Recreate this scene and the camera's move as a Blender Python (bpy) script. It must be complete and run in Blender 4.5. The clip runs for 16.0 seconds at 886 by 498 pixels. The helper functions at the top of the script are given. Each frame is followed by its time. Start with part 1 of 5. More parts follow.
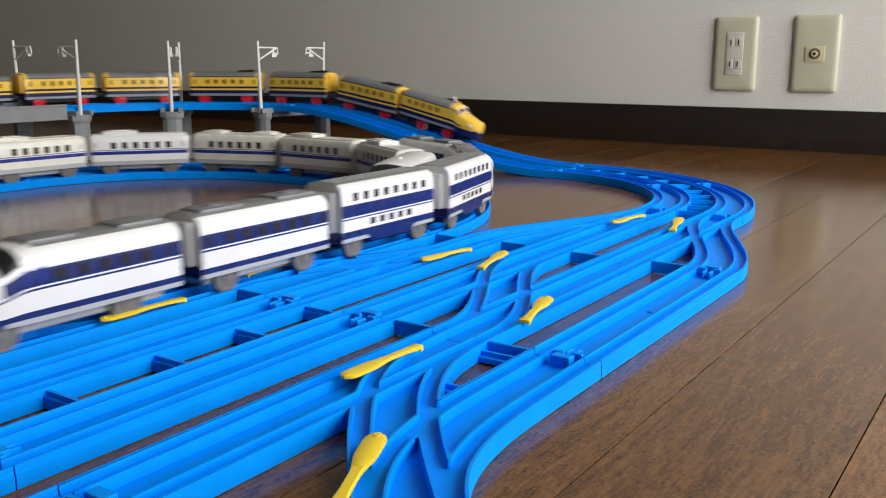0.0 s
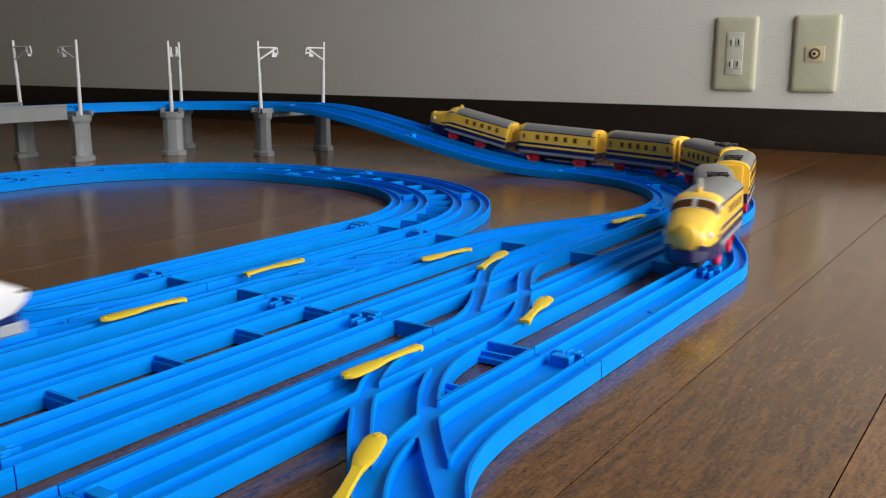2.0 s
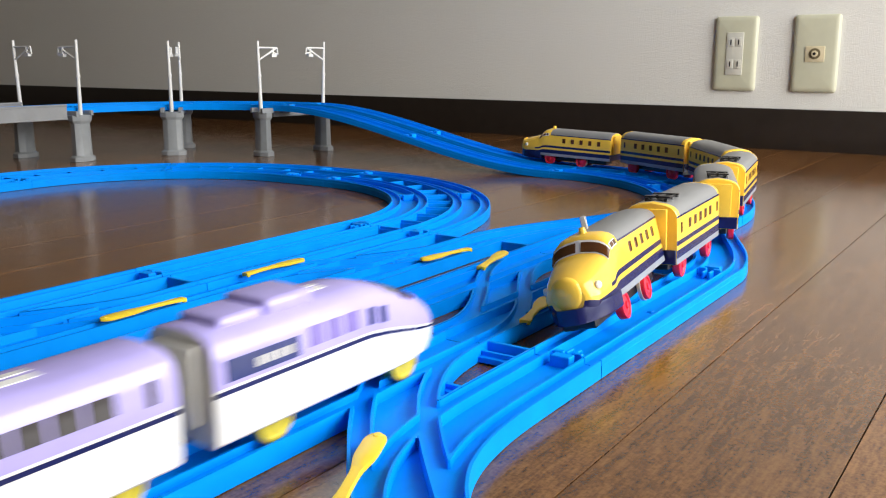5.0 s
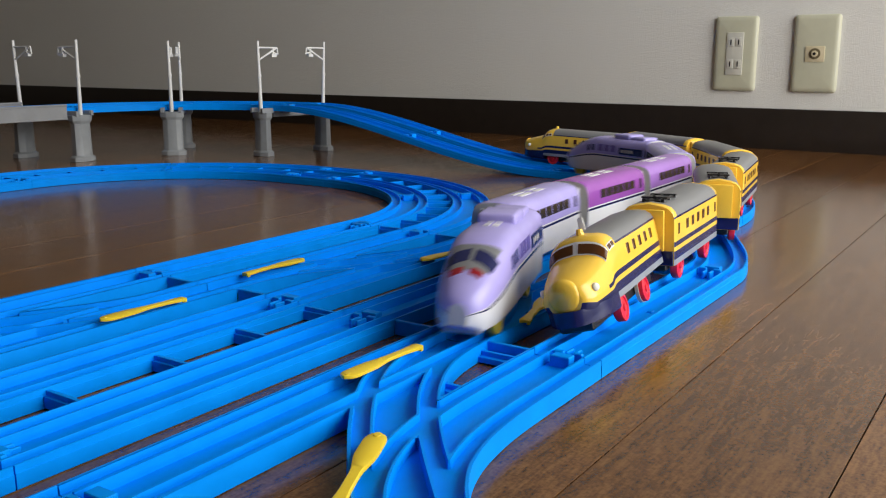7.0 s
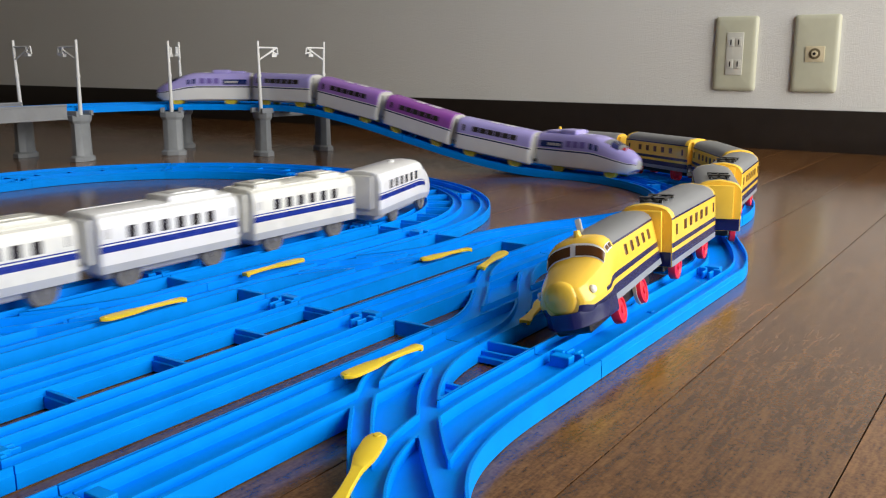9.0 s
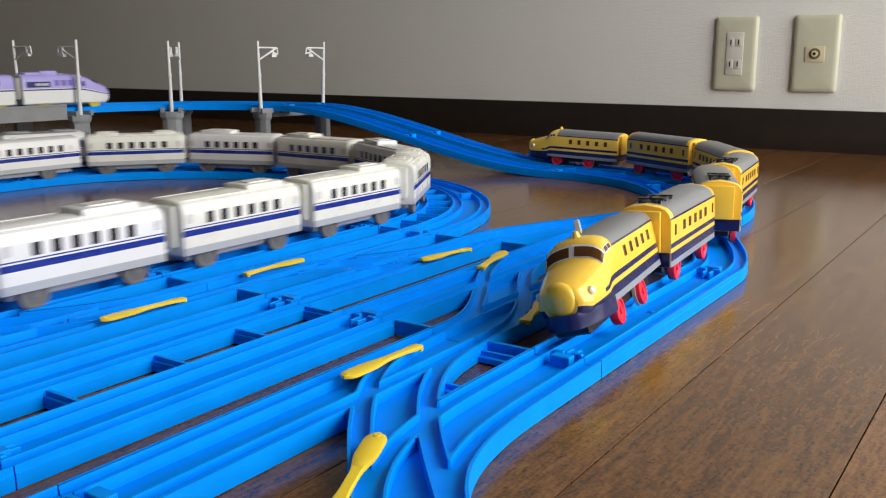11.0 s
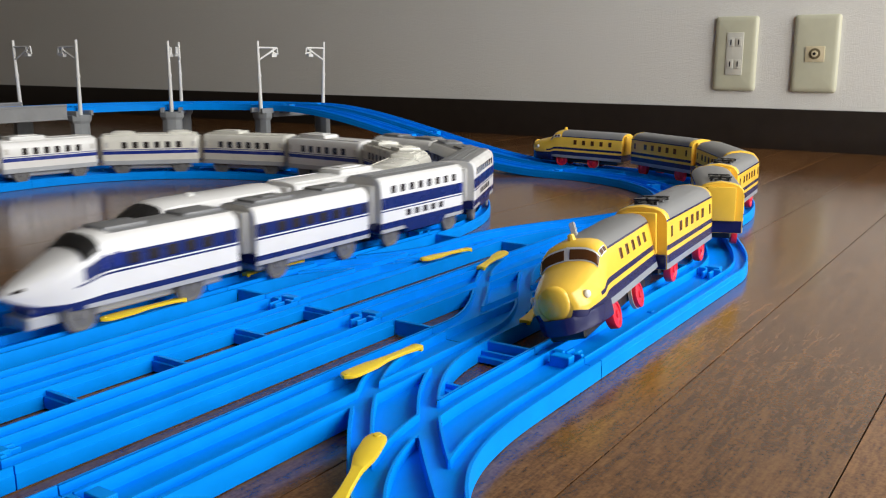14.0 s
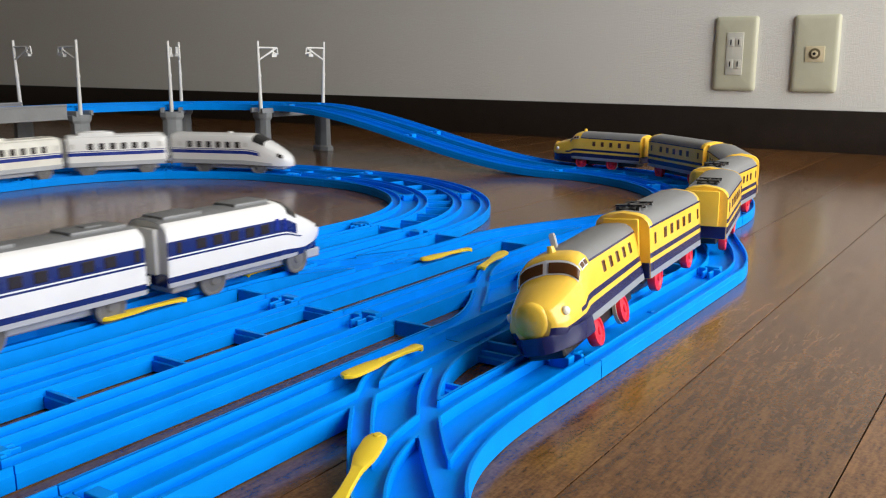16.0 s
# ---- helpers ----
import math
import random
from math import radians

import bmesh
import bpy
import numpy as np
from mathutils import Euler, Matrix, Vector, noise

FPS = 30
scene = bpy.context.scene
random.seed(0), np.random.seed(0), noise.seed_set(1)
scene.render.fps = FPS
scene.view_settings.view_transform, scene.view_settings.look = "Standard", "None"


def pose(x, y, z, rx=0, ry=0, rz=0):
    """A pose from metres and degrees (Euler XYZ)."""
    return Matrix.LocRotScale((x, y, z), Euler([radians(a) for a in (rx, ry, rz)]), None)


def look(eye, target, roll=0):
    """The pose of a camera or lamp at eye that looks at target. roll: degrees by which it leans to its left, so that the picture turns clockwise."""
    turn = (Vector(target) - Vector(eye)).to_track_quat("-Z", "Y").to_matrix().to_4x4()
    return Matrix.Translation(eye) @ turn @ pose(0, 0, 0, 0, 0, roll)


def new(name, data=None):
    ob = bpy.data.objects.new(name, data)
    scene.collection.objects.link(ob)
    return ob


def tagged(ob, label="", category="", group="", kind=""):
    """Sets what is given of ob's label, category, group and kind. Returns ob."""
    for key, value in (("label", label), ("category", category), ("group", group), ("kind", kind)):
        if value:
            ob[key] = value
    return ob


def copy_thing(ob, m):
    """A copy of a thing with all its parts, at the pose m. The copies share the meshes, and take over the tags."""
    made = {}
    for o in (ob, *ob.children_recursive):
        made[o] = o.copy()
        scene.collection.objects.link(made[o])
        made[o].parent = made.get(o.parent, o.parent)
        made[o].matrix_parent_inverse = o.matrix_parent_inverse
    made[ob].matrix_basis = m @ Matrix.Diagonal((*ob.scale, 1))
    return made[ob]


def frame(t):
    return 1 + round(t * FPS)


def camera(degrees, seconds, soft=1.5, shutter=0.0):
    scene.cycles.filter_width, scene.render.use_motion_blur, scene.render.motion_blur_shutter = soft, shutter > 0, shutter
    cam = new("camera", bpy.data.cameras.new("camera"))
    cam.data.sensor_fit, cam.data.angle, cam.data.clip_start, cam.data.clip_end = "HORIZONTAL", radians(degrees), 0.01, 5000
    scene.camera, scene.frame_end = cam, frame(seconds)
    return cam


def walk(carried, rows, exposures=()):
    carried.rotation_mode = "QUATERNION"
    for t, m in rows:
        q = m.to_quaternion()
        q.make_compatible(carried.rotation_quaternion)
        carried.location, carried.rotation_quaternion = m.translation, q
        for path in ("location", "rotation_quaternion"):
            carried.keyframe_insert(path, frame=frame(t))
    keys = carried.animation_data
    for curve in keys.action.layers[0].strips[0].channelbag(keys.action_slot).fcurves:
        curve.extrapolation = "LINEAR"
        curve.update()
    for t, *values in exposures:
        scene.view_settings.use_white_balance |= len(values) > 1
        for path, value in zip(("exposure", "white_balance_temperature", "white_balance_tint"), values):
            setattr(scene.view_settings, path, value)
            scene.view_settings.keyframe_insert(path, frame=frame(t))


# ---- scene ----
HEADING, TILT = radians(33.88), radians(11.88)
EYE = Vector((0.0, 0.0, 0.1464))
cam = camera(51.8, 16.0, soft=1.15, shutter=0.5)
AIM = EYE + Vector((math.cos(HEADING) * math.cos(TILT), math.sin(HEADING) * math.cos(TILT), -math.sin(TILT)))
STAND = look(EYE, AIM, 0.08)
walk(cam, [(0.0, STAND), (16.0, STAND)], exposures=((0.0, 0.0), (1.0, -0.02), (2.0, -0.12), (3.5, -0.06), (3.8, 0.35), (4.2, 0.48), (6.3, 0.4), (6.5, 0.35), (6.8, -0.1), (7.2, -0.1), (8.5, 0.05), (12.0, 0.0), (16.0, 0.06)))

# ---------------------------------------------------------------- light
WALL_X = 1.543          # far wall of the room
ROOM = (-2.6, WALL_X, -0.72, 3.6, 2.4)   # x0, x1, y0, y1, height
world = bpy.data.worlds.new("world")
scene.world = world
world.use_nodes = True
wn = world.node_tree.nodes
sky = wn.new("ShaderNodeTexSky")
sky.sky_type, sky.sun_disc = "NISHITA", False
sky.sun_elevation, sky.sun_rotation = radians(48), radians(120)
wn["Background"].inputs["Strength"].default_value = 0.12
world.node_tree.links.new(sky.outputs["Color"], wn["Background"].inputs["Color"])

WIN = (0.15, 1.46, 0.05, 1.3)    # window in the wall at y0: x0, x1, z0, z1


def area_lamp(name, m, sx, sy, watts, colour):
    d = bpy.data.lights.new(name, "AREA")
    d.shape, d.size, d.size_y, d.energy, d.color = "RECTANGLE", sx, sy, watts, colour
    ob = new(name, d)
    ob.matrix_world = m
    return ob


area_lamp("window_daylight", look(((WIN[0] + WIN[1]) / 2, ROOM[2] - 0.06, (WIN[2] + WIN[3]) / 2),
                                  ((WIN[0] + WIN[1]) / 2, ROOM[2] + 1.0, (WIN[2] + WIN[3]) / 2 - 0.1)),
          WIN[1] - WIN[0], WIN[3] - WIN[2], 34.5, (1.0, 0.97, 0.92))


# ---------------------------------------------------------------- materials
def material(name, colour, rough=0.5, metal=0.0, coat=0.0, spec=0.5, sub=0.0):
    m = bpy.data.materials.new(name)
    m.use_nodes = True
    b = m.node_tree.nodes["Principled BSDF"]
    b.inputs["Base Color"].default_value = (*colour, 1)
    b.inputs["Roughness"].default_value = rough
    b.inputs["Metallic"].default_value = metal
    b.inputs["Coat Weight"].default_value = coat
    b.inputs["Coat Roughness"].default_value = 0.08
    b.inputs["Specular IOR Level"].default_value = spec
    if sub:
        b.inputs["Subsurface Weight"].default_value = sub
        b.inputs["Subsurface Radius"].default_value = (0.002, 0.002, 0.002)
    return m


def node(m, kind, **inputs):
    n = m.node_tree.nodes.new(kind)
    for k, v in inputs.items():
        n.inputs[k].default_value = v
    return n


def wire(m, a, b):
    m.node_tree.links.new(a, b)


def worn(m, colour, scale=60.0, amount=0.12, bump=0.02, rough=(0.25, 0.45), grain=900.0):
    """Two-scale variation: soft blotches of colour and gloss, and fine grain relief."""
    b = m.node_tree.nodes["Principled BSDF"]
    tc = node(m, "ShaderNodeTexCoord")
    geo = node(m, "ShaderNodeObjectInfo")
    add = node(m, "ShaderNodeVectorMath")
    add.operation = "ADD"
    wire(m, tc.outputs["Object"], add.inputs[0])
    wire(m, geo.outputs["Random"], add.inputs[1])
    n1 = node(m, "ShaderNodeTexNoise", Scale=scale, Detail=6.0, Roughness=0.6)
    n2 = node(m, "ShaderNodeTexNoise", Scale=grain, Detail=3.0)
    wire(m, add.outputs[0], n1.inputs["Vector"])
    wire(m, add.outputs[0], n2.inputs["Vector"])
    ramp = node(m, "ShaderNodeMapRange")
    ramp.inputs["From Min"].default_value, ramp.inputs["From Max"].default_value = 0.3, 0.7
    ramp.inputs["To Min"].default_value, ramp.inputs["To Max"].default_value = 1 - amount, 1 + amount
    wire(m, n1.outputs["Fac"], ramp.inputs["Value"])
    mul = node(m, "ShaderNodeVectorMath")
    mul.operation = "SCALE"
    mul.inputs[0].default_value = colour
    wire(m, ramp.outputs[0], mul.inputs["Scale"])
    wire(m, mul.outputs[0], b.inputs["Base Color"])
    rr = node(m, "ShaderNodeMapRange")
    rr.inputs["To Min"].default_value, rr.inputs["To Max"].default_value = rough
    wire(m, n1.outputs["Fac"], rr.inputs["Value"])
    wire(m, rr.outputs[0], b.inputs["Roughness"])
    bp = node(m, "ShaderNodeBump", Strength=bump, Distance=0.0006)
    wire(m, n2.outputs["Fac"], bp.inputs["Height"])
    wire(m, bp.outputs[0], b.inputs["Normal"])
    return m


def plastic(name, colour, rough=(0.2, 0.38), amount=0.06, bump=0.04, spec=0.45):
    return worn(material(name, colour, spec=spec), colour, 45.0, amount, bump, rough)


BLUE = plastic("blue track plastic", (0.0, 0.275, 0.93), (0.4, 0.55), 0.07, 0.05, 0.06)
YELLOW = plastic("yellow body plastic", (0.95, 0.6, 0.07), (0.1, 0.24))
LEVER = plastic("yellow lever plastic", (0.85, 0.62, 0.03), (0.25, 0.4))
NAVY = plastic("navy paint", (0.012, 0.016, 0.085), (0.18, 0.3))
NAVY2 = plastic("dark blue paint", (0.012, 0.025, 0.135), (0.2, 0.34))
STRIPE = plastic("blue stripe paint", (0.015, 0.034, 0.26), (0.2, 0.34))
SILVER = plastic("grey roof plastic", (0.2, 0.205, 0.21), (0.28, 0.42))
SKIRT = plastic("grey skirt plastic", (0.42, 0.44, 0.47), (0.3, 0.45))
WHITE = plastic("white body plastic", (0.8, 0.8, 0.79), (0.16, 0.3), 0.03)
CREAM = plastic("yellowed white plastic", (0.77, 0.76, 0.69), (0.2, 0.36), 0.05)
ENDGREY = plastic("grey end plastic", (0.6, 0.59, 0.56), (0.3, 0.45))
LILAC = plastic("lilac body plastic", (0.43, 0.38, 0.77), (0.16, 0.3))
PURPLE = plastic("purple body plastic", (0.4, 0.2, 0.62), (0.16, 0.3))
MAGENTA = plastic("magenta purple body plastic", (0.33, 0.09, 0.43), (0.16, 0.3))
RED = plastic("red wheel plastic", (0.72, 0.02, 0.045), (0.25, 0.4))
TINTED = plastic("deep lilac window paint", (0.2, 0.15, 0.46), (0.12, 0.22))
PINK = plastic("pink sticker paint", (0.6, 0.12, 0.14), (0.3, 0.4), 0.25)
REDLAMP = plastic("dark red lamp paint", (0.3, 0.012, 0.02), (0.15, 0.25))
WHEELGREY = plastic("grey wheel plastic", (0.16, 0.16, 0.16), (0.35, 0.5))
WHEELYEL = plastic("yellow wheel plastic", (0.6, 0.5, 0.05), (0.3, 0.45))
BLACK = plastic("black plastic", (0.012, 0.012, 0.013), (0.25, 0.4))
RUBBER = plastic("pale rubber tyre", (0.6, 0.55, 0.47), (0.6, 0.75))
PIER = plastic("grey pier plastic", (0.26, 0.275, 0.285), (0.4, 0.55), 0.1)
GIRDER = plastic("grey girder plastic", (0.25, 0.255, 0.26), (0.4, 0.55), 0.1)
POLEW = plastic("white pole plastic", (0.75, 0.75, 0.72), (0.35, 0.5))
PANE = plastic("dark window plastic", (0.035, 0.03, 0.03), (0.1, 0.2))
AMBER = plastic("amber window plastic", (0.1, 0.034, 0.007), (0.08, 0.16))
LAMP = plastic("pale headlight plastic", (0.8, 0.78, 0.68), (0.12, 0.2))
IVORY = plastic("ivory plate plastic", (0.56, 0.555, 0.42), (0.3, 0.45), 0.04)
OUTLETW = plastic("pale socket plastic", (0.62, 0.61, 0.54), (0.25, 0.4), 0.03)
AGED = plastic("aged brass", (0.16, 0.13, 0.075), (0.3, 0.45))
SKIRTY = plastic("grey skirt plastic of the yellow cars", (0.27, 0.3, 0.34), (0.25, 0.4))
SOCKET = plastic("pale brass plate", (0.62, 0.54, 0.36), (0.2, 0.35))
BASEB = plastic("dark brown baseboard", (0.018, 0.013, 0.01), (0.3, 0.45), 0.15)


def wood_floor():
    m = material("varnished brown flooring", (0.1, 0.05, 0.02), 0.2, coat=0.08, spec=0.36)
    b = m.node_tree.nodes["Principled BSDF"]
    tc = node(m, "ShaderNodeTexCoord")
    info = node(m, "ShaderNodeObjectInfo")
    off = node(m, "ShaderNodeVectorMath")
    off.operation = "MULTIPLY_ADD"
    wire(m, info.outputs["Random"], off.inputs[0])
    off.inputs[1].default_value = (9.0, 5.0, 3.0)
    wire(m, tc.outputs["Object"], off.inputs[2])
    mp = node(m, "ShaderNodeMapping")
    mp.inputs["Scale"].default_value = (4.0, 34.0, 20.0)
    wire(m, off.outputs[0], mp.inputs["Vector"])
    n1 = node(m, "ShaderNodeTexNoise", Scale=2.2, Detail=9.0, Roughness=0.65, Distortion=1.4)
    wire(m, mp.outputs[0], n1.inputs["Vector"])
    mp2 = node(m, "ShaderNodeMapping")
    mp2.inputs["Scale"].default_value = (110.0, 620.0, 60.0)
    wire(m, off.outputs[0], mp2.inputs["Vector"])
    n2 = node(m, "ShaderNodeTexNoise", Scale=1.0, Detail=4.0)
    wire(m, mp2.outputs[0], n2.inputs["Vector"])
    n3 = node(m, "ShaderNodeTexNoise", Scale=7.0, Detail=3.0)
    wire(m, off.outputs[0], n3.inputs["Vector"])
    cr = node(m, "ShaderNodeValToRGB")
    el = cr.color_ramp.elements
    el[0].position, el[0].color = 0.25, (0.068, 0.025, 0.007, 1)
    el[1].position, el[1].color = 0.75, (0.225, 0.102, 0.032, 1)
    mix = node(m, "ShaderNodeMath")
    mix.operation = "MULTIPLY_ADD"
    mix.inputs[1].default_value = 0.75
    sub = node(m, "ShaderNodeMath")
    sub.operation = "SUBTRACT"
    wire(m, n1.outputs["Fac"], sub.inputs[0])
    sub.inputs[1].default_value = 0.75
    wire(m, sub.outputs[0], mix.inputs[2])
    wire(m, mix.outputs[0], cr.inputs["Fac"])
    tint = node(m, "ShaderNodeVectorMath")
    tint.operation = "SCALE"
    wire(m, cr.outputs["Color"], tint.inputs[0])
    rnd = node(m, "ShaderNodeMapRange")
    rnd.inputs["To Min"].default_value, rnd.inputs["To Max"].default_value = 0.85, 1.2
    wire(m, info.outputs["Random"], rnd.inputs["Value"])
    wire(m, rnd.outputs[0], tint.inputs["Scale"])
    wire(m, tint.outputs[0], b.inputs["Base Color"])
    rr = node(m, "ShaderNodeMapRange")
    rr.inputs["To Min"].default_value, rr.inputs["To Max"].default_value = 0.08, 0.16
    wire(m, n3.outputs["Fac"], rr.inputs["Value"])
    wire(m, rr.outputs[0], b.inputs["Roughness"])
    n4 = node(m, "ShaderNodeTexNoise", Scale=700.0, Detail=3.0)
    wire(m, off.outputs[0], n4.inputs["Vector"])
    both = node(m, "ShaderNodeMath")
    both.operation = "ADD"
    wire(m, n2.outputs["Fac"], both.inputs[0])
    wire(m, n4.outputs["Fac"], both.inputs[1])
    wire(m, both.outputs[0], mix.inputs[0])
    bp = node(m, "ShaderNodeBump", Strength=0.13, Distance=0.0006)
    wire(m, both.outputs[0], bp.inputs["Height"])
    wire(m, bp.outputs[0], b.inputs["Normal"])
    wire(m, bp.outputs[0], b.inputs["Coat Normal"])
    return m


def wallpaper(name="white woven vinyl wallpaper", tone=(0.79, 0.782, 0.74)):
    m = material(name, tone, 0.75, spec=0.3)
    b = m.node_tree.nodes["Principled BSDF"]
    tc = node(m, "ShaderNodeTexCoord")
    mp = node(m, "ShaderNodeMapping")
    mp.inputs["Scale"].default_value = (1.0, 1.0, 0.45)
    wire(m, tc.outputs["Object"], mp.inputs["Vector"])
    n1 = node(m, "ShaderNodeTexNoise", Scale=520.0, Detail=5.0, Roughness=0.7)
    wire(m, mp.outputs[0], n1.inputs["Vector"])
    n2 = node(m, "ShaderNodeTexNoise", Scale=3.0, Detail=4.0)
    wire(m, tc.outputs["Object"], n2.inputs["Vector"])
    rr = node(m, "ShaderNodeMapRange")
    rr.inputs["To Min"].default_value, rr.inputs["To Max"].default_value = 0.92, 1.05
    wire(m, n2.outputs["Fac"], rr.inputs["Value"])
    sc = node(m, "ShaderNodeVectorMath")
    sc.operation = "SCALE"
    sc.inputs[0].default_value = tone
    wire(m, rr.outputs[0], sc.inputs["Scale"])
    wire(m, sc.outputs[0], b.inputs["Base Color"])
    bp = node(m, "ShaderNodeBump", Strength=0.7, Distance=0.0016)
    wire(m, n1.outputs["Fac"], bp.inputs["Height"])
    wire(m, bp.outputs[0], b.inputs["Normal"])
    return m


WOOD, PAPER = wood_floor(), wallpaper()
# tone for the walls out of view, set dark so they bounce less light
PAPER2 = wallpaper("beige paper darkened for less bounce", (0.25, 0.225, 0.19))
CEIL = plastic("white ceiling paper", (0.78, 0.78, 0.75), (0.7, 0.9), 0.03)
GLASS = material("window glass", (0.9, 0.95, 0.95), 0.02)
GLASS.node_tree.nodes["Principled BSDF"].inputs["Transmission Weight"].default_value = 1.0
ALU = material("grey aluminium", (0.5, 0.5, 0.5), 0.35, 0.9)


# ---------------------------------------------------------------- mesh helpers
def finish(bm, mats, name, angle=35):
    bmesh.ops.recalc_face_normals(bm, faces=bm.faces)
    me = bpy.data.meshes.new(name)
    bm.to_mesh(me)
    bm.free()
    for m in (mats if isinstance(mats, (list, tuple)) else [mats]):
        me.materials.append(m)
    me.polygons.foreach_set("use_smooth", [True] * len(me.polygons))
    me.set_sharp_from_angle(angle=radians(angle))
    return me


def thing(name, label, category, group="", kind="", bm=None, mats=None):
    ob = new(name, finish(bm, mats, name) if bm else None)
    return tagged(ob, label, category, group, kind)


def part(name, bm, mats, parent, label="", angle=35):
    ob = new(name, bm if isinstance(bm, bpy.types.Mesh) else finish(bm, mats, name, angle))
    ob.parent = parent
    return tagged(ob, label)


def box(bm, x0, x1, y0, y1, z0, z1, m=None, mat=0):
    c = [(x, y, z) for x in (x0, x1) for y in (y0, y1) for z in (z0, z1)]
    vs = [bm.verts.new(m @ Vector(p) if m else p) for p in c]
    for f in ((0, 1, 3, 2), (4, 6, 7, 5), (0, 4, 5, 1), (2, 3, 7, 6), (0, 2, 6, 4), (1, 5, 7, 3)):
        bm.faces.new([vs[i] for i in f]).material_index = mat
    return vs


def boxed(*a, bevel=0.0, seg=2, m=None):
    bm = bmesh.new()
    box(bm, *a, m=m)
    if bevel:
        bmesh.ops.bevel(bm, geom=bm.edges[:] + bm.verts[:], offset=bevel, segments=seg, affect="EDGES", profile=0.6)
    return bm


def rod(bm, a, b, r0, r1=None, n=10, mat=0):
    a, b = Vector(a), Vector(b)
    r1 = r0 if r1 is None else r1
    q = (b - a).to_track_quat("Z", "Y").to_matrix()
    rings = []
    for p, r in ((a, r0), (b, r1)):
        rings.append([bm.verts.new(p + q @ Vector((r * math.cos(i * math.tau / n), r * math.sin(i * math.tau / n), 0))) for i in range(n)])
    for i in range(n):
        bm.faces.new((rings[0][i], rings[0][(i + 1) % n], rings[1][(i + 1) % n], rings[1][i])).material_index = mat
    for r in (rings[0][::-1], rings[1]):
        bm.faces.new(r).material_index = mat


def lathe(bm, prof, m, n=20, mat=0):
    """A body of revolution about the local y axis; prof: (radius, y)."""
    rings = [[bm.verts.new(m @ Vector((r * math.cos(i * math.tau / n), y, r * math.sin(i * math.tau / n)))) for i in range(n)] for r, y in prof]
    for a, b in zip(rings, rings[1:]):
        for i in range(n):
            bm.faces.new((a[i], a[(i + 1) % n], b[(i + 1) % n], b[i])).material_index = mat
    bm.faces.new(rings[0][::-1]).material_index = mat
    bm.faces.new(rings[-1]).material_index = mat


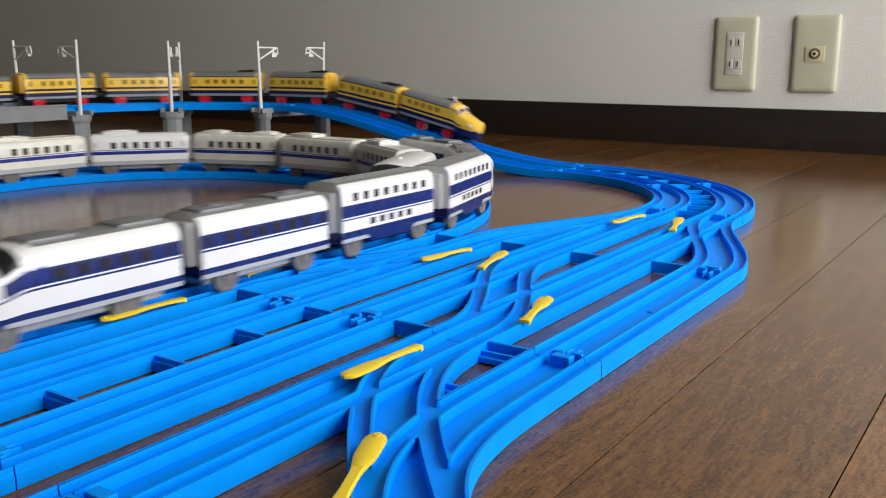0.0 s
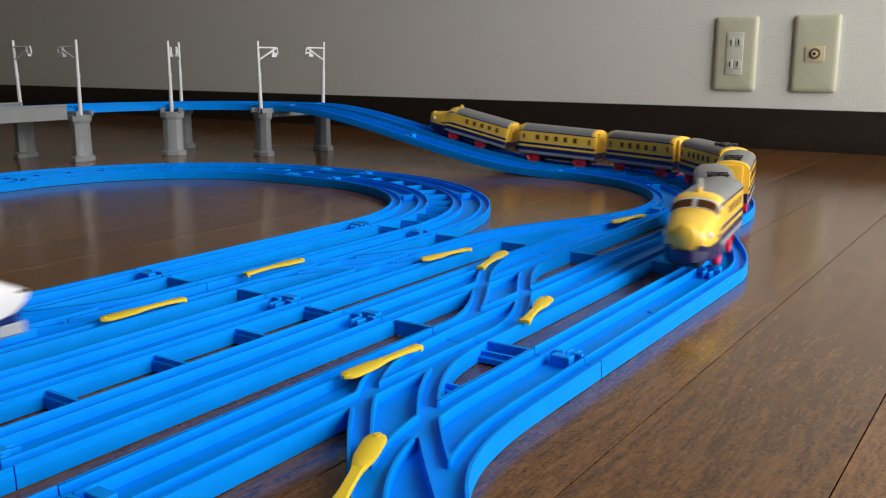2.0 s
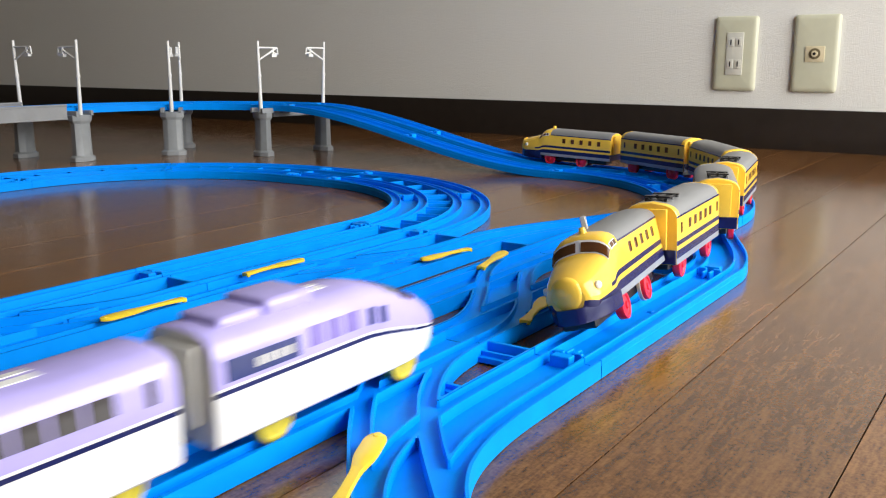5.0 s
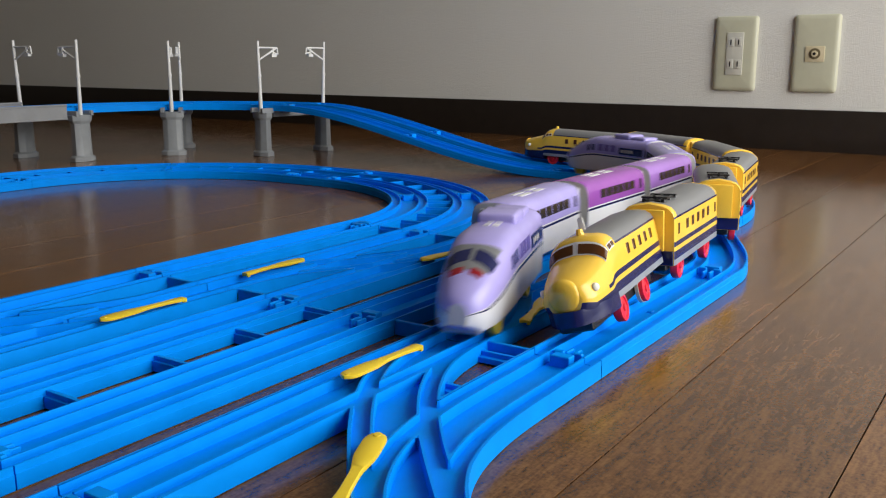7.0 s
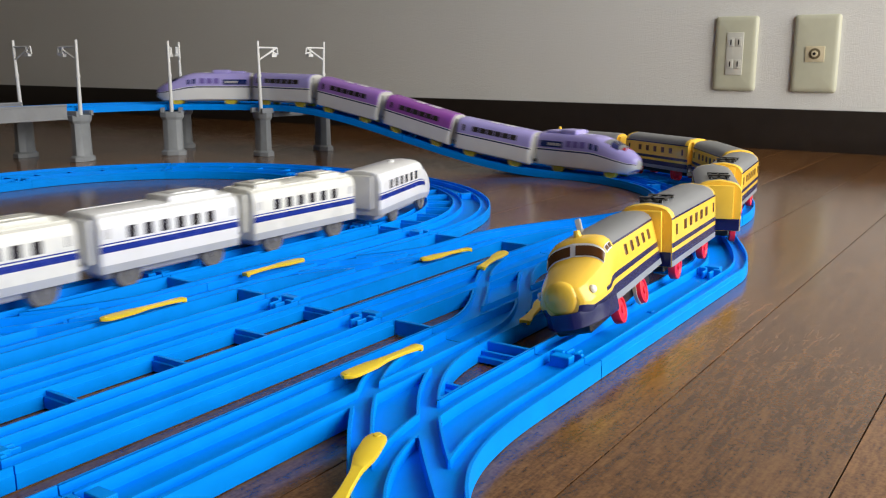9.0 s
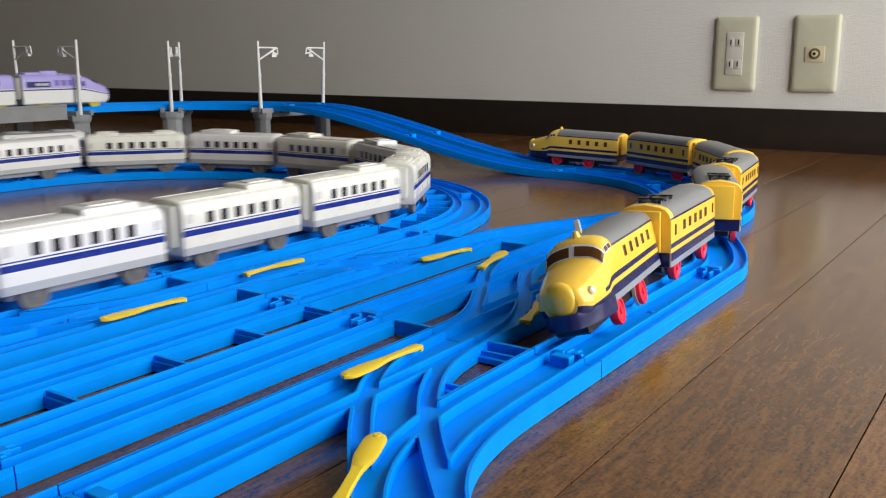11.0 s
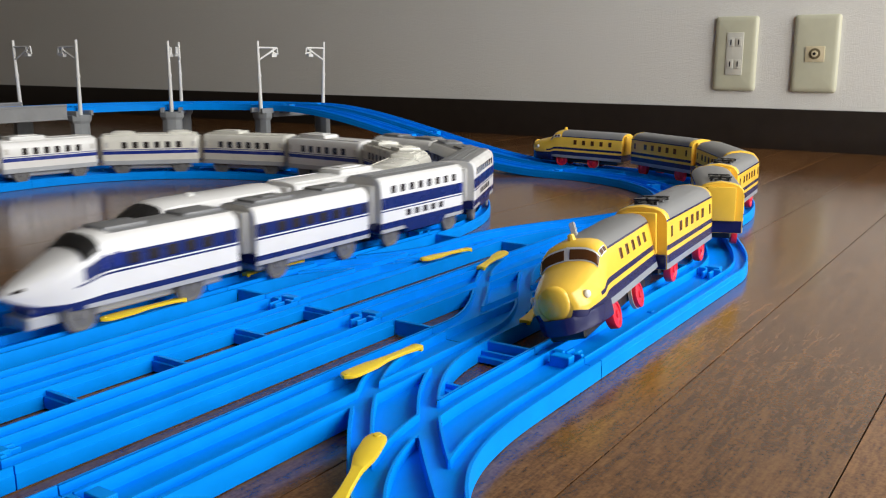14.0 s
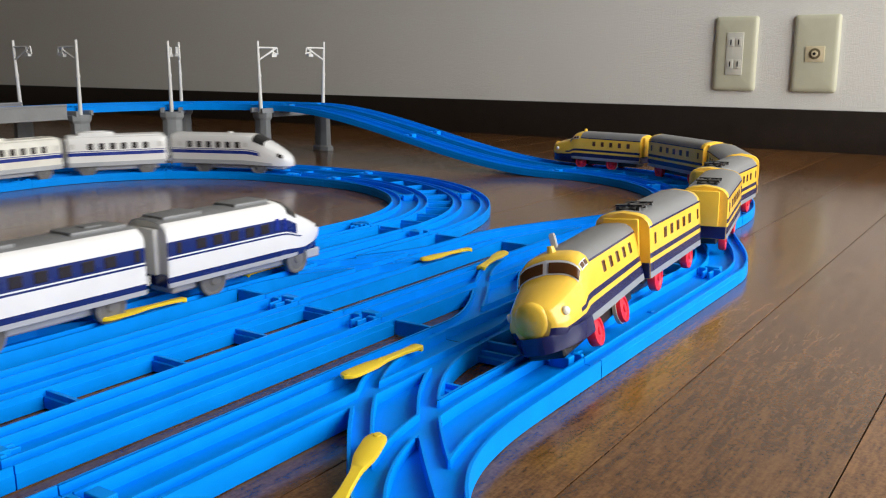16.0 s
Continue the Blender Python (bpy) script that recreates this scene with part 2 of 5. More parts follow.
# ---------------------------------------------------------------- room
def build_room():
    x0, x1, y0, y1, h = ROOM
    bm = bmesh.new()
    box(bm, x0 - 0.1, x1 + 0.1, y0 - 0.1, y1 + 0.1, -0.06, -0.0105)
    floor = thing("floor", "varnished dark brown wooden strip flooring", "floor", kind="structure", bm=bm, mats=WOOD)
    # strips, 77.5 mm wide, with fine seams
    shared = {}
    rnd = random.Random(4)
    k0 = int((y0 - 0.0505) // 0.0775) + 1
    k1 = int((y1 - 0.0505) // 0.0775)
    for k in range(k0, k1):
        y = 0.0505 + 0.0775 * k
        near = -0.4 < y < 1.7
        x = x0
        first = True
        while x < x1 - 1e-6:
            ln = 2.9
            if first:
                ln = (0.7, 1.5, 1.1)[k % 3]
                first = False
            xe = min(x + ln, x1)
            key = round(xe - x, 4)
            if key not in shared:
                b2 = bmesh.new()
                box(b2, 0, xe - x - 0.0004, 0.0003, 0.0772, -0.011, 0.0)
                top = [e for e in b2.edges if all(v.co.z > -0.001 for v in e.verts)]
                bmesh.ops.bevel(b2, geom=top, offset=0.00012, segments=1, affect="EDGES")
                shared[key] = finish(b2, WOOD, "plank", 20)
            p = part("plank", shared[key], None, floor)
            p.location = (x, y, 0)
            x = xe
    # walls with thickness
    def wall(name, boxes, label="white textured wallpaper wall", paper=PAPER):
        b2 = bmesh.new()
        for bx in boxes:
            box(b2, *bx)
        return thing(name, label, "wall", kind="structure", bm=b2, mats=paper)
    wall("wall_east", [(x1, x1 + 0.1, y0, y1, -0.06, h)])
    # west and north walls stay unseen; their dark tone only dims the left side
    wall("wall_west", [(x0 - 0.1, x0, y0, y1, -0.06, h)], "unseen beige wall, darkened to cut bounced light", PAPER2)
    wall("wall_north", [(x0 - 0.1, x1 + 0.1, y1, y1 + 0.1, -0.06, h)], "unseen beige wall, darkened to cut bounced light", PAPER2)
    a, b, c, d = WIN
    wall("wall_south", [(x0 - 0.1, a, y0 - 0.1, y0, -0.06, h), (b, x1 + 0.1, y0 - 0.1, y0, -0.06, h),
                        (a, b, y0 - 0.1, y0, -0.06, c), (a, b, y0 - 0.1, y0, d, h)])
    b2 = bmesh.new()
    box(b2, x0 - 0.1, x1 + 0.1, y0 - 0.1, y1 + 0.1, h, h + 0.1)
    thing("ceiling", "plain white papered ceiling", "ceiling", kind="structure", bm=b2, mats=CEIL)
    for nm, bx in (("baseboard_east", (x1 - 0.009, x1, y0, y1 - 0.01, -0.01, 0.0655)),
                   ("baseboard_west", (x0, x0 + 0.009, y0, y1 - 0.01, -0.01, 0.0655)),
                   ("baseboard_north", (x0, x1, y1 - 0.009, y1, -0.01, 0.0655)),
                   ("baseboard_south", (x0 + 0.01, x1 - 0.01, y0, y0 + 0.009, -0.01, 0.0655))):
        thing(nm, "dark brown wooden baseboard along the wall", "baseboard", kind="structure",
              bm=boxed(*bx, bevel=0.0025), mats=BASEB)
    win = thing("window_1", "large window with grey aluminium frame", "window", kind="structure")
    for nm, bx in (("window_frame", (a, a + 0.04, y0 - 0.05, y0 - 0.01, c, d)), ("window_frame", (b - 0.04, b, y0 - 0.05, y0 - 0.01, c, d)),
                   ("window_frame", (a + 0.04, b - 0.04, y0 - 0.05, y0 - 0.01, c, c + 0.04)),
                   ("window_frame", (a + 0.04, b - 0.04, y0 - 0.05, y0 - 0.01, d - 0.04, d))):
        part(nm, boxed(*bx, bevel=0.003), ALU, win)


def build_plates():
    # wall plates; y runs to the left seen from inside
    for kind, y, z in (("outlet", 0.4562, 0.1523), ("aerial", 0.3310, 0.1523)):
        b = bmesh.new()
        rows = []
        for inset, dx in ((0.0, 0.0), (0.0, -0.003), (0.0012, -0.0052), (0.0032, -0.0066), (0.008, -0.0072), (0.03, -0.0076)):
            ring = []
            w, hh, r = 0.0344 - inset, 0.06 - inset, max(0.001, 0.005 - inset * 0.2)
            for cx, cz, a0 in ((1, 1, 0), (-1, 1, 90), (-1, -1, 180), (1, -1, 270)):
                for i in range(5):
                    an = radians(a0 + 22.5 * i)
                    ring.append(b.verts.new((dx, cx * (w - r) + r * math.cos(an), cz * (hh - r) + r * math.sin(an))))
            rows.append(ring)
        for p, q in zip(rows, rows[1:]):
            for i in range(20):
                b.faces.new((p[i], p[(i + 1) % 20], q[(i + 1) % 20], q[i]))
        b.faces.new(rows[-1])
        lab = {"outlet": "ivory wall plate with two white power sockets", "aerial": "ivory wall plate with a round aerial socket"}[kind]
        ob = thing("power_outlet" if kind == "outlet" else "aerial_outlet", lab, "outlet", bm=b, mats=IVORY)
        ob.location = (WALL_X, y, z)
        if kind == "outlet":
            part("socket_insert", boxed(-0.0088, -0.007, -0.0137, 0.0137, -0.034, 0.034, bevel=0.0008), OUTLETW, ob, "white double socket insert")
            for cz in (0.0185, -0.0165):
                for cy in (0.0062, -0.0062):
                    part("socket_face", boxed(-0.0096, -0.0086, cy - 0.0048, cy + 0.0048, cz - 0.007, cz + 0.007, bevel=0.0005), OUTLETW, ob)
                    part("slot", boxed(-0.0100, -0.0094, cy - 0.0009, cy + 0.0009, cz - 0.0042, cz + 0.0042), BLACK, ob)
        else:
            part("socket_insert", boxed(-0.0088, -0.007, -0.0145, 0.0145, -0.0125, 0.0115, bevel=0.0006), SOCKET, ob, "pale brass insert")
            b = bmesh.new()
            turn = Matrix.Rotation(radians(90), 4, "Z")
            lathe(b, [(0.0086, 0.0085), (0.0086, 0.0094), (0.0075, 0.0094)], turn)
            part("socket_ring", b, AGED, ob)
            b = bmesh.new()
            lathe(b, [(0.0048, 0.009), (0.0048, 0.0118), (0.0036, 0.012)], turn)
            part("socket_sleeve", b, SOCKET, ob)
            b = bmesh.new()
            lathe(b, [(0.0022, 0.0115), (0.0022, 0.0123), (0.001, 0.0124)], turn)
            part("socket_core", b, BLACK, ob)


# ---------------------------------------------------------------- track plan
R1, R2 = 0.2145, 0.2745            # centre radii of the inner and outer curves
E_, F_, G_, H_, B_, A_ = 0.1815, 0.2415, 0.3015, 0.3615, 0.42, 0.48   # the six front tracks
J = 0.216                          # length of a straight
U0, U1, U2, U3 = 0.159, 0.375, 0.591, 0.807
VA1, VA2 = 0.6945, 0.76            # centres of the oval's end curves
VR0, VR1 = 0.516, 0.965            # foot and top of the slope
ZE = 0.0668                        # height of the raised track
UL = U2 - 8 * J                    # the oval's far end, beyond the view
LEDGE = 0.0088


def smooth(x):
    x = min(1.0, max(0.0, x))
    return x * x * (3 - 2 * x)


def straight(a, b, n=2):
    return [tuple(a[i] + (b[i] - a[i]) * k / n for i in range(3)) for k in range(n + 1)]


def arc(cx, cy, r, a0, a1, z=0.0, n=26):
    return [(cx + r * math.cos(radians(a0 + (a1 - a0) * k / n)), cy + r * math.sin(radians(a0 + (a1 - a0) * k / n)), z) for k in range(n + 1)]


def eased(pts, rounds=3):
    """Cut the corners of a line until it runs smoothly."""
    for _ in range(rounds):
        out = [pts[0]]
        for p, q in zip(pts, pts[1:]):
            out += [tuple(a + (b - a) * t for a, b in zip(p, q)) for t in (0.25, 0.75)]
        pts = out + [pts[-1]]
    return pts


def scurve(u0, v0, u1, v1, n=40):
    return [(u0 + (u1 - u0) * k / n, v0 + (v1 - v0) * smooth(k / n), 0.0) for k in range(n + 1)]


def crossing(u0, v0, u1, v1):
    """A slanting lane that runs out straight past both ends of its piece."""
    return [(u0 - 0.05, v0, 0.0)] + scurve(u0, v0, u1, v1) + [(u1 + 0.05, v1, 0.0)]


def slope(u, t0=0.0, t1=1.0, n=60):
    return [(u, VR0 + (VR1 - VR0) * (t0 + (t1 - t0) * k / n), ZE * smooth(t0 + (t1 - t0) * k / n)) for k in range(n + 1)]


# half profile of a rail: distance from the middle, height
HALF = [(0.0184, 0.0004), (0.0184, 0.0062), (0.0181, 0.0064), (0.0181, 0.0090), (0.0178, 0.0092), (0.0170, 0.0092),
        (0.0168, 0.0090), (0.0166, 0.0058), (0.0098, 0.0057), (0.0096, 0.0086), (0.0094, 0.0088), (0.0087, 0.0088), (0.0085, 0.0086), (0.0083, 0.0040)]
PROFILE = HALF + [(-a, b) for a, b in HALF[::-1]]


def sweep(bm, pts, prof, gap=0.0003):
    n = len(pts)
    rings = []
    for i, p in enumerate(pts):
        p = Vector(p)
        d = Vector(pts[min(i + 1, n - 1)]) - Vector(pts[max(i - 1, 0)])
        flat = Vector((d.x, d.y, 0)).normalized()
        side = Vector((-flat.y, flat.x, 0))
        if i == 0:
            p = p + flat * gap
        if i == n - 1:
            p = p - flat * gap
        rings.append([bm.verts.new(p + side * o + Vector((0, 0, z))) for o, z in prof])
    m = len(prof)
    for a, b in zip(rings, rings[1:]):
        for i in range(m):
            bm.faces.new((a[i], a[(i + 1) % m], b[(i + 1) % m], b[i]))
    bm.faces.new(rings[0])
    bm.faces.new(rings[-1][::-1])


def tab_mesh():
    b = bmesh.new()
    box(b, -0.0070, -0.0010, -0.0050, 0.0050, 0.0038, 0.0096)
    box(b, 0.0012, 0.0040, -0.0075, -0.0022, 0.0038, 0.0094)
    box(b, 0.0012, 0.0040, 0.0022, 0.0075, 0.0038, 0.0092)
    box(b, 0.0040, 0.0120, -0.0030, -0.0012, 0.0038, 0.0084)
    box(b, 0.0040, 0.0120, 0.0012, 0.0030, 0.0038, 0.0084)
    bmesh.ops.bevel(b, geom=b.edges[:], offset=0.0004, segments=1, affect="EDGES")
    return finish(b, BLUE, "connector")


TAB = tab_mesh()
NUB = finish(boxed(-0.002, 0.002, -0.0016, 0.0016, 0.0038, 0.0050, bevel=0.0005, seg=1), BLUE, "moulding_mark")


def tab(parent, p, ang):
    t = part("connector", TAB, None, parent)
    t.matrix_basis = pose(p[0], p[1], p[2], 0, 0, ang)


LABELS = {"straight": "blue plastic straight toy track piece on the floor", "curve": "blue plastic curved toy track piece on the floor",
          "slope": "blue plastic sloping toy track piece climbing to piers", "raised": "blue plastic raised toy track on grey piers"}


def rail(pts, kind, nub=False):
    bm = bmesh.new()
    sweep(bm, pts, PROFILE)
    ob = thing("track_piece", LABELS[kind], "toy track", group="blue toy track", bm=bm, mats=BLUE)
    d = Vector(pts[1]) - Vector(pts[0])
    tab(ob, pts[0], math.degrees(math.atan2(d.y, d.x)))
    if kind == "straight":
        tab(ob, (pts[-1][0], pts[-1][1], pts[-1][2] + 0.0002), math.degrees(math.atan2(d.y, d.x)) + 180)
    if nub:
        mid = pts[len(pts) // 2]
        q = part("moulding_mark", NUB, None, ob)
        q.matrix_basis = pose(*mid, 0, 0, math.degrees(math.atan2(d.y, d.x)))
    return ob


def rung(parent, a, b, z0=0.0008, z1=0.0058, t=0.0026):
    a, b = Vector(a), Vector(b)
    d = b - a
    bm = bmesh.new()
    box(bm, 0, d.length, -t, t, z0, z1)
    box(bm, 0, d.length, -0.001, 0.001, z1, z1 + 0.0022)
    q = part("rung", bm, BLUE, parent)
    q.matrix_basis = pose(a.x, a.y, a.z, 0, 0, math.degrees(math.atan2(d.y, d.x)))


def double_rail(p1, p2, kind, fractions):
    """Two rails moulded as one piece, joined by rungs."""
    ob = tagged(new("double_track_piece"), "blue plastic double toy track piece with cross rungs", "toy track", "blue toy track")
    for pts in (p1, p2):
        bm = bmesh.new()
        sweep(bm, pts, PROFILE)
        q = part("rail", bm, BLUE, ob)
        d = Vector(pts[1]) - Vector(pts[0])
        t = part("connector", TAB, None, q)
        t.matrix_basis = pose(*pts[0], 0, 0, math.degrees(math.atan2(d.y, d.x)))
        if kind == "straight":
            t = part("connector", TAB, None, q)
            t.matrix_basis = pose(pts[-1][0], pts[-1][1], pts[-1][2] + 0.0002, 0, 0, math.degrees(math.atan2(d.y, d.x)) + 180)
    for f in fractions:
        i = min(len(p1) - 1, max(0, f * (len(p1) - 1)))
        k = int(min(i, len(p1) - 2))
        a = Vector(p1[k]).lerp(Vector(p1[k + 1]), i - k)
        b = Vector(p2[k]).lerp(Vector(p2[k + 1]), i - k)
        d = (b - a).normalized() * 0.0178
        rung(ob, a + d, b - d)
    return ob


def turnout(paths, x0, x1, y0, y1, label, cell=0.0014):
    """A piece whose lanes run into one another: the wheel grooves of every lane are cut through the raised middles and rims of the others."""
    xs = np.linspace(x0 + 0.0003, x1 - 0.0003, int((x1 - x0) / cell) + 1)
    ys = np.linspace(y0, y1, int((y1 - y0) / cell) + 1)
    X, Y = np.meshgrid(xs, ys, indexing="ij")
    D, G = np.full(X.shape, 9.0), np.full(X.shape, 9.0)
    for pts in paths:
        one = np.full(X.shape, 9.0)
        for a, b in zip(pts, pts[1:]):
            ax, ay, dx, dy = a[0], a[1], b[0] - a[0], b[1] - a[1]
            t = np.clip(((X - ax) * dx + (Y - ay) * dy) / (dx * dx + dy * dy), 0, 1)
            one = np.minimum(one, np.hypot(X - ax - t * dx, Y - ay - t * dy))
        D = np.minimum(D, one)
        G = np.minimum(G, np.abs(one - 0.0132))
    verts, index, faces = [], {}, []

    def vid(p):
        k = (round(p[0] * 1e6), round(p[1] * 1e6), round(p[2] * 1e6))
        if k not in index:
            index[k] = len(verts)
            verts.append(p)
        return index[k]

    def clip(poly, which, at, keep_above):
        out = []
        for p, q in zip(poly, poly[1:] + poly[:1]):
            ip, iq = (p[which] >= at, q[which] >= at) if keep_above else (p[which] <= at, q[which] <= at)
            if ip:
                out.append(p)
            if ip != iq:
                t = (at - p[which]) / (q[which] - p[which])
                r = [a + t * (b - a) for a, b in zip(p, q)]
                r[which] = at
                out.append(tuple(r))
        return out

    def face(poly, z):
        ids = []
        for p in poly:
            k = vid((p[0], p[1], z(p)))
            if not ids or ids[-1] != k:
                ids.append(k)
        if len(ids) > 1 and ids[0] == ids[-1]:
            ids.pop()
        if len(set(ids)) == len(ids) >= 3:
            faces.append(ids)

    road = [(0.0, 0.0034, 0.0056, 0.0056), (0.0034, 0.0036, 0.0056, 0.0088)]
    inner = road + [(0.0036, 0.0047, 0.0088, 0.0088), (0.0047, 0.0050, 0.0088, 0.0040), (0.0050, 0.05, 0.0040, 0.0040)]
    outer = road + [(0.0036, 0.05, 0.0091, 0.0091)]
    for i in range(len(xs) - 1):
        for j in range(len(ys) - 1):
            cs = [(i, j), (i + 1, j), (i + 1, j + 1), (i, j + 1)]
            cell_pts = [(xs[a], ys[b], D[a, b], G[a, b]) for a, b in cs]
            lo, hi = min(c[2] for c in cell_pts), max(c[2] for c in cell_pts)
            if lo > 0.0184:
                continue
            if hi > 0.0180:
                rim = clip(clip(cell_pts, 2, 0.0180, True), 2, 0.0184, False)
                if len(rim) > 2:
                    face(rim, lambda p: 0.0090 + (0.0004 - 0.0090) * (p[2] - 0.0180) / 0.0004)
                cell_pts = clip(cell_pts, 2, 0.0180, False)
                if len(cell_pts) < 3:
                    continue
            for above, steps in ((False, inner), (True, outer)):
                half = clip(cell_pts, 2, 0.0150, above)
                if len(half) < 3:
                    continue
                g0, g1 = min(c[3] for c in half), max(c[3] for c in half)
                for a, b, za, zb in steps:
                    if g1 < a or g0 > b:
                        continue
                    poly = clip(half, 3, a, True) if g0 < a else half
                    poly = clip(poly, 3, b, False) if g1 > b and len(poly) > 2 else poly
                    if len(poly) > 2:
                        face(poly, lambda p: za + (zb - za) * (min(max(p[3], a), b) - a) / (b - a))
    me = bpy.data.meshes.new("switch_track")
    me.from_pydata(verts, [], faces)
    me.materials.append(BLUE)
    me.polygons.foreach_set("use_smooth", [True] * len(me.polygons))
    me.set_sharp_from_angle(angle=radians(32))
    return tagged(new("switch_track", me), label, "toy track", "blue toy switch tracks")


def lever_mesh():
    """A switch lever: narrow waist, broad ends, one end turned down."""
    b = bmesh.new()
    n = 30
    rings = []
    for i in range(n + 1):
        t = i / n
        w = 0.0021 + 0.0012 * (1 - smooth(t / 0.25)) + 0.0022 * smooth((t - 0.42) / 0.3)
        w *= math.sqrt(max(0.02, 1 - max(0.0, (t - 0.9) / 0.1) ** 2)) * (0.75 if i == 0 else 1)
        x = -0.029 + 0.058 * t
        z = 0.0003 * math.sin(math.pi * t) + 0.0008 * t
        rings.append([b.verts.new((x, y, z + dz)) for y, dz in ((-w, 0), (-w, 0.0011), (-w * 0.8, 0.0015), (w * 0.8, 0.0015), (w, 0.0011), (w, 0))])
    for p, q in zip(rings, rings[1:]):
        for k in range(6):
            b.faces.new((p[k], p[(k + 1) % 6], q[(k + 1) % 6], q[k]))
    b.faces.new(rings[0][::-1])
    b.faces.new(rings[-1])
    for x, y in ((-0.0275, 0.0020), (-0.0275, -0.0020)):
        box(b, x - 0.001, x + 0.001, y - 0.0008, y + 0.0008, -0.0010, 0.001)
    rod(b, (0.0262, 0, 0.0016), (0.0262, 0, 0.0026), 0.0016, 0.0013, 12)
    return finish(b, LEVER, "lever")


LEVER_MESH = lever_mesh()


def lever(parent, a, b, z=0.0094):
    """From a to b in plan."""
    ob = part("lever", LEVER_MESH, None, parent, "yellow switch lever")
    ang = math.degrees(math.atan2(b[1] - a[1], b[0] - a[0]))
    ob.matrix_basis = pose((a[0] + b[0]) / 2, (a[1] + b[1]) / 2, z, 0, 0, ang)
    ob.scale = (math.dist(a, b) / 0.058, 1, 1)


def end_bar(parent, x, ya, yb):
    """The upright web that closes the gap between two rails of a piece at its end."""
    part("end_web", boxed(x - 0.0012, x + 0.0012, ya, yb, 0.0006, 0.0086, bevel=0.0003, seg=1), BLUE, parent)


def build_tracks():
    line = lambda v, a, b: straight((a, v, 0), (b, v, 0))
    cols = [U2 - J * k for k in range(8, 0, -1)]
    # front straights that are plain pieces
    for a in cols:
        b = a + J
        ca = round(a, 3)
        if ca not in (U0, U1):
            rail(line(A_, a, b), "straight")
            rail(line(B_, a, b), "straight")
        if ca == U1:
            rail(line(A_, a, b), "straight", True)
        if ca not in (U1,) and a < U1:
            double_rail(line(G_, a, b), line(H_, a, b), "straight", (0.012, 0.24, 0.5, 0.74, 0.985))
        if a < U0 - 0.01:
            rail(line(F_, a, b), "straight", True)
    rail(line(E_, U1, U2), "straight", True)
    # oval ends: the double curves
    for cx, vs, a0 in ((U2, ((VA1, -90), (VA2, 0)), 0), (UL, ((VA2, 90), (VA1, 180)), 1)):
        for vc, start in vs:
            for k in range(2):
                p = [arc(cx, vc, r, start + 45 * k, start + 45 * k + 45) for r in (R1, R2)]
                double_rail(p[0], p[1], "curve", (0.02, 0.2, 0.4, 0.6, 0.8, 0.98))
        s = 1 if a0 == 0 else -1
        for r in (R1, R2):
            rail(straight((cx + s * r, VA1, 0), (cx + s * r, VA2, 0)), "straight")
    for a in cols:
        for r in (R1, R2):
            rail(line(VA2 + r, a, a + J), "straight")
    # outer curves at floor level
    for k in range(2):
        p = [arc(U3, VR0, r, -90 + 45 * k, -45 + 45 * k) for r in (R1, R2)]
        double_rail(p[0], p[1], "curve", (0.03, 0.22, 0.41, 0.6, 0.79, 0.97))
    # slopes
    for r in (R1, R2):
        for k in range(2):
            rail(slope(U3 + r, k / 2, (k + 1) / 2, 24), "slope")
        for k in range(2):
            rail(arc(U3, VR1, r, 45 * k, 45 * k + 45, ZE), "raised")
        for k in range(8):
            a = U3 - J * k
            rail(straight((a, VR1 + r, ZE), (a - J, VR1 + r, ZE)), "raised")

    # switches
    branch = [(0.42, F_, 0), (0.375, F_, 0), (0.345, 0.2395, 0), (0.32, 0.233, 0), (0.30, 0.2235, 0), (0.284, 0.214, 0), (0.2605, 0.197, 0), (0.24, 0.180, 0), (0.2185, 0.1605, 0), (0.19, 0.1345, 0), (0.14, 0.089, 0)]
    outward = [(0.42, E_, 0), (0.33, E_, 0), (0.30, 0.1813, 0), (0.28, 0.1800, 0), (0.258, 0.1765, 0), (0.238, 0.1700, 0), (0.2185, 0.1590, 0), (0.19, 0.1345, 0), (0.14, 0.089, 0)]
    branch, outward = eased(branch), eased(outward)
    s = turnout([line(F_, U0, U1), branch, outward],
                U0, U1, 0.085, F_ + 0.0186, "blue plastic switch track with yellow levers, lanes merging")
    lever(s, (0.1945, 0.1715), (0.2486, 0.1953), 0.0088)
    lever(s, (0.3432, 0.2442), (0.2868, 0.2446))
    end_bar(s, U1 - 0.002, E_ + 0.018, F_ - 0.018)
    rung(s, (0.366, E_ + 0.018, 0), (0.366, F_ - 0.019, 0), 0.0008, 0.0035, 0.004)
    rung(s, (0.318, E_ + 0.018, 0), (0.318, 0.213, 0), 0.0008, 0.0035, 0.004)
    s = turnout([line(F_, U1, U2), line(G_, U1, U2), crossing(0.388, F_, 0.552, G_)],
                U1, U2, F_ - 0.0186, G_ + 0.0186, "blue plastic crossover switch track with yellow levers")
    lever(s, (0.4078, 0.2222), (0.4569, 0.2337))
    lever(s, (0.5015, 0.3071), (0.5522, 0.3179))
    end_bar(s, U1 + 0.002, F_ + 0.018, G_ - 0.018)
    end_bar(s, U2 - 0.002, F_ + 0.018, G_ - 0.018)
    s = turnout([line(H_, U1, U2), line(B_, U1, U2), crossing(0.392, B_, 0.556, H_)],
                U1, U2, H_ - 0.0186, B_ + 0.0186, "blue plastic crossover switch track with yellow levers")
    lever(s, (0.5499, 0.3460), (0.4966, 0.3511))
    lever(s, (0.4010, 0.4223), (0.4530, 0.4193))
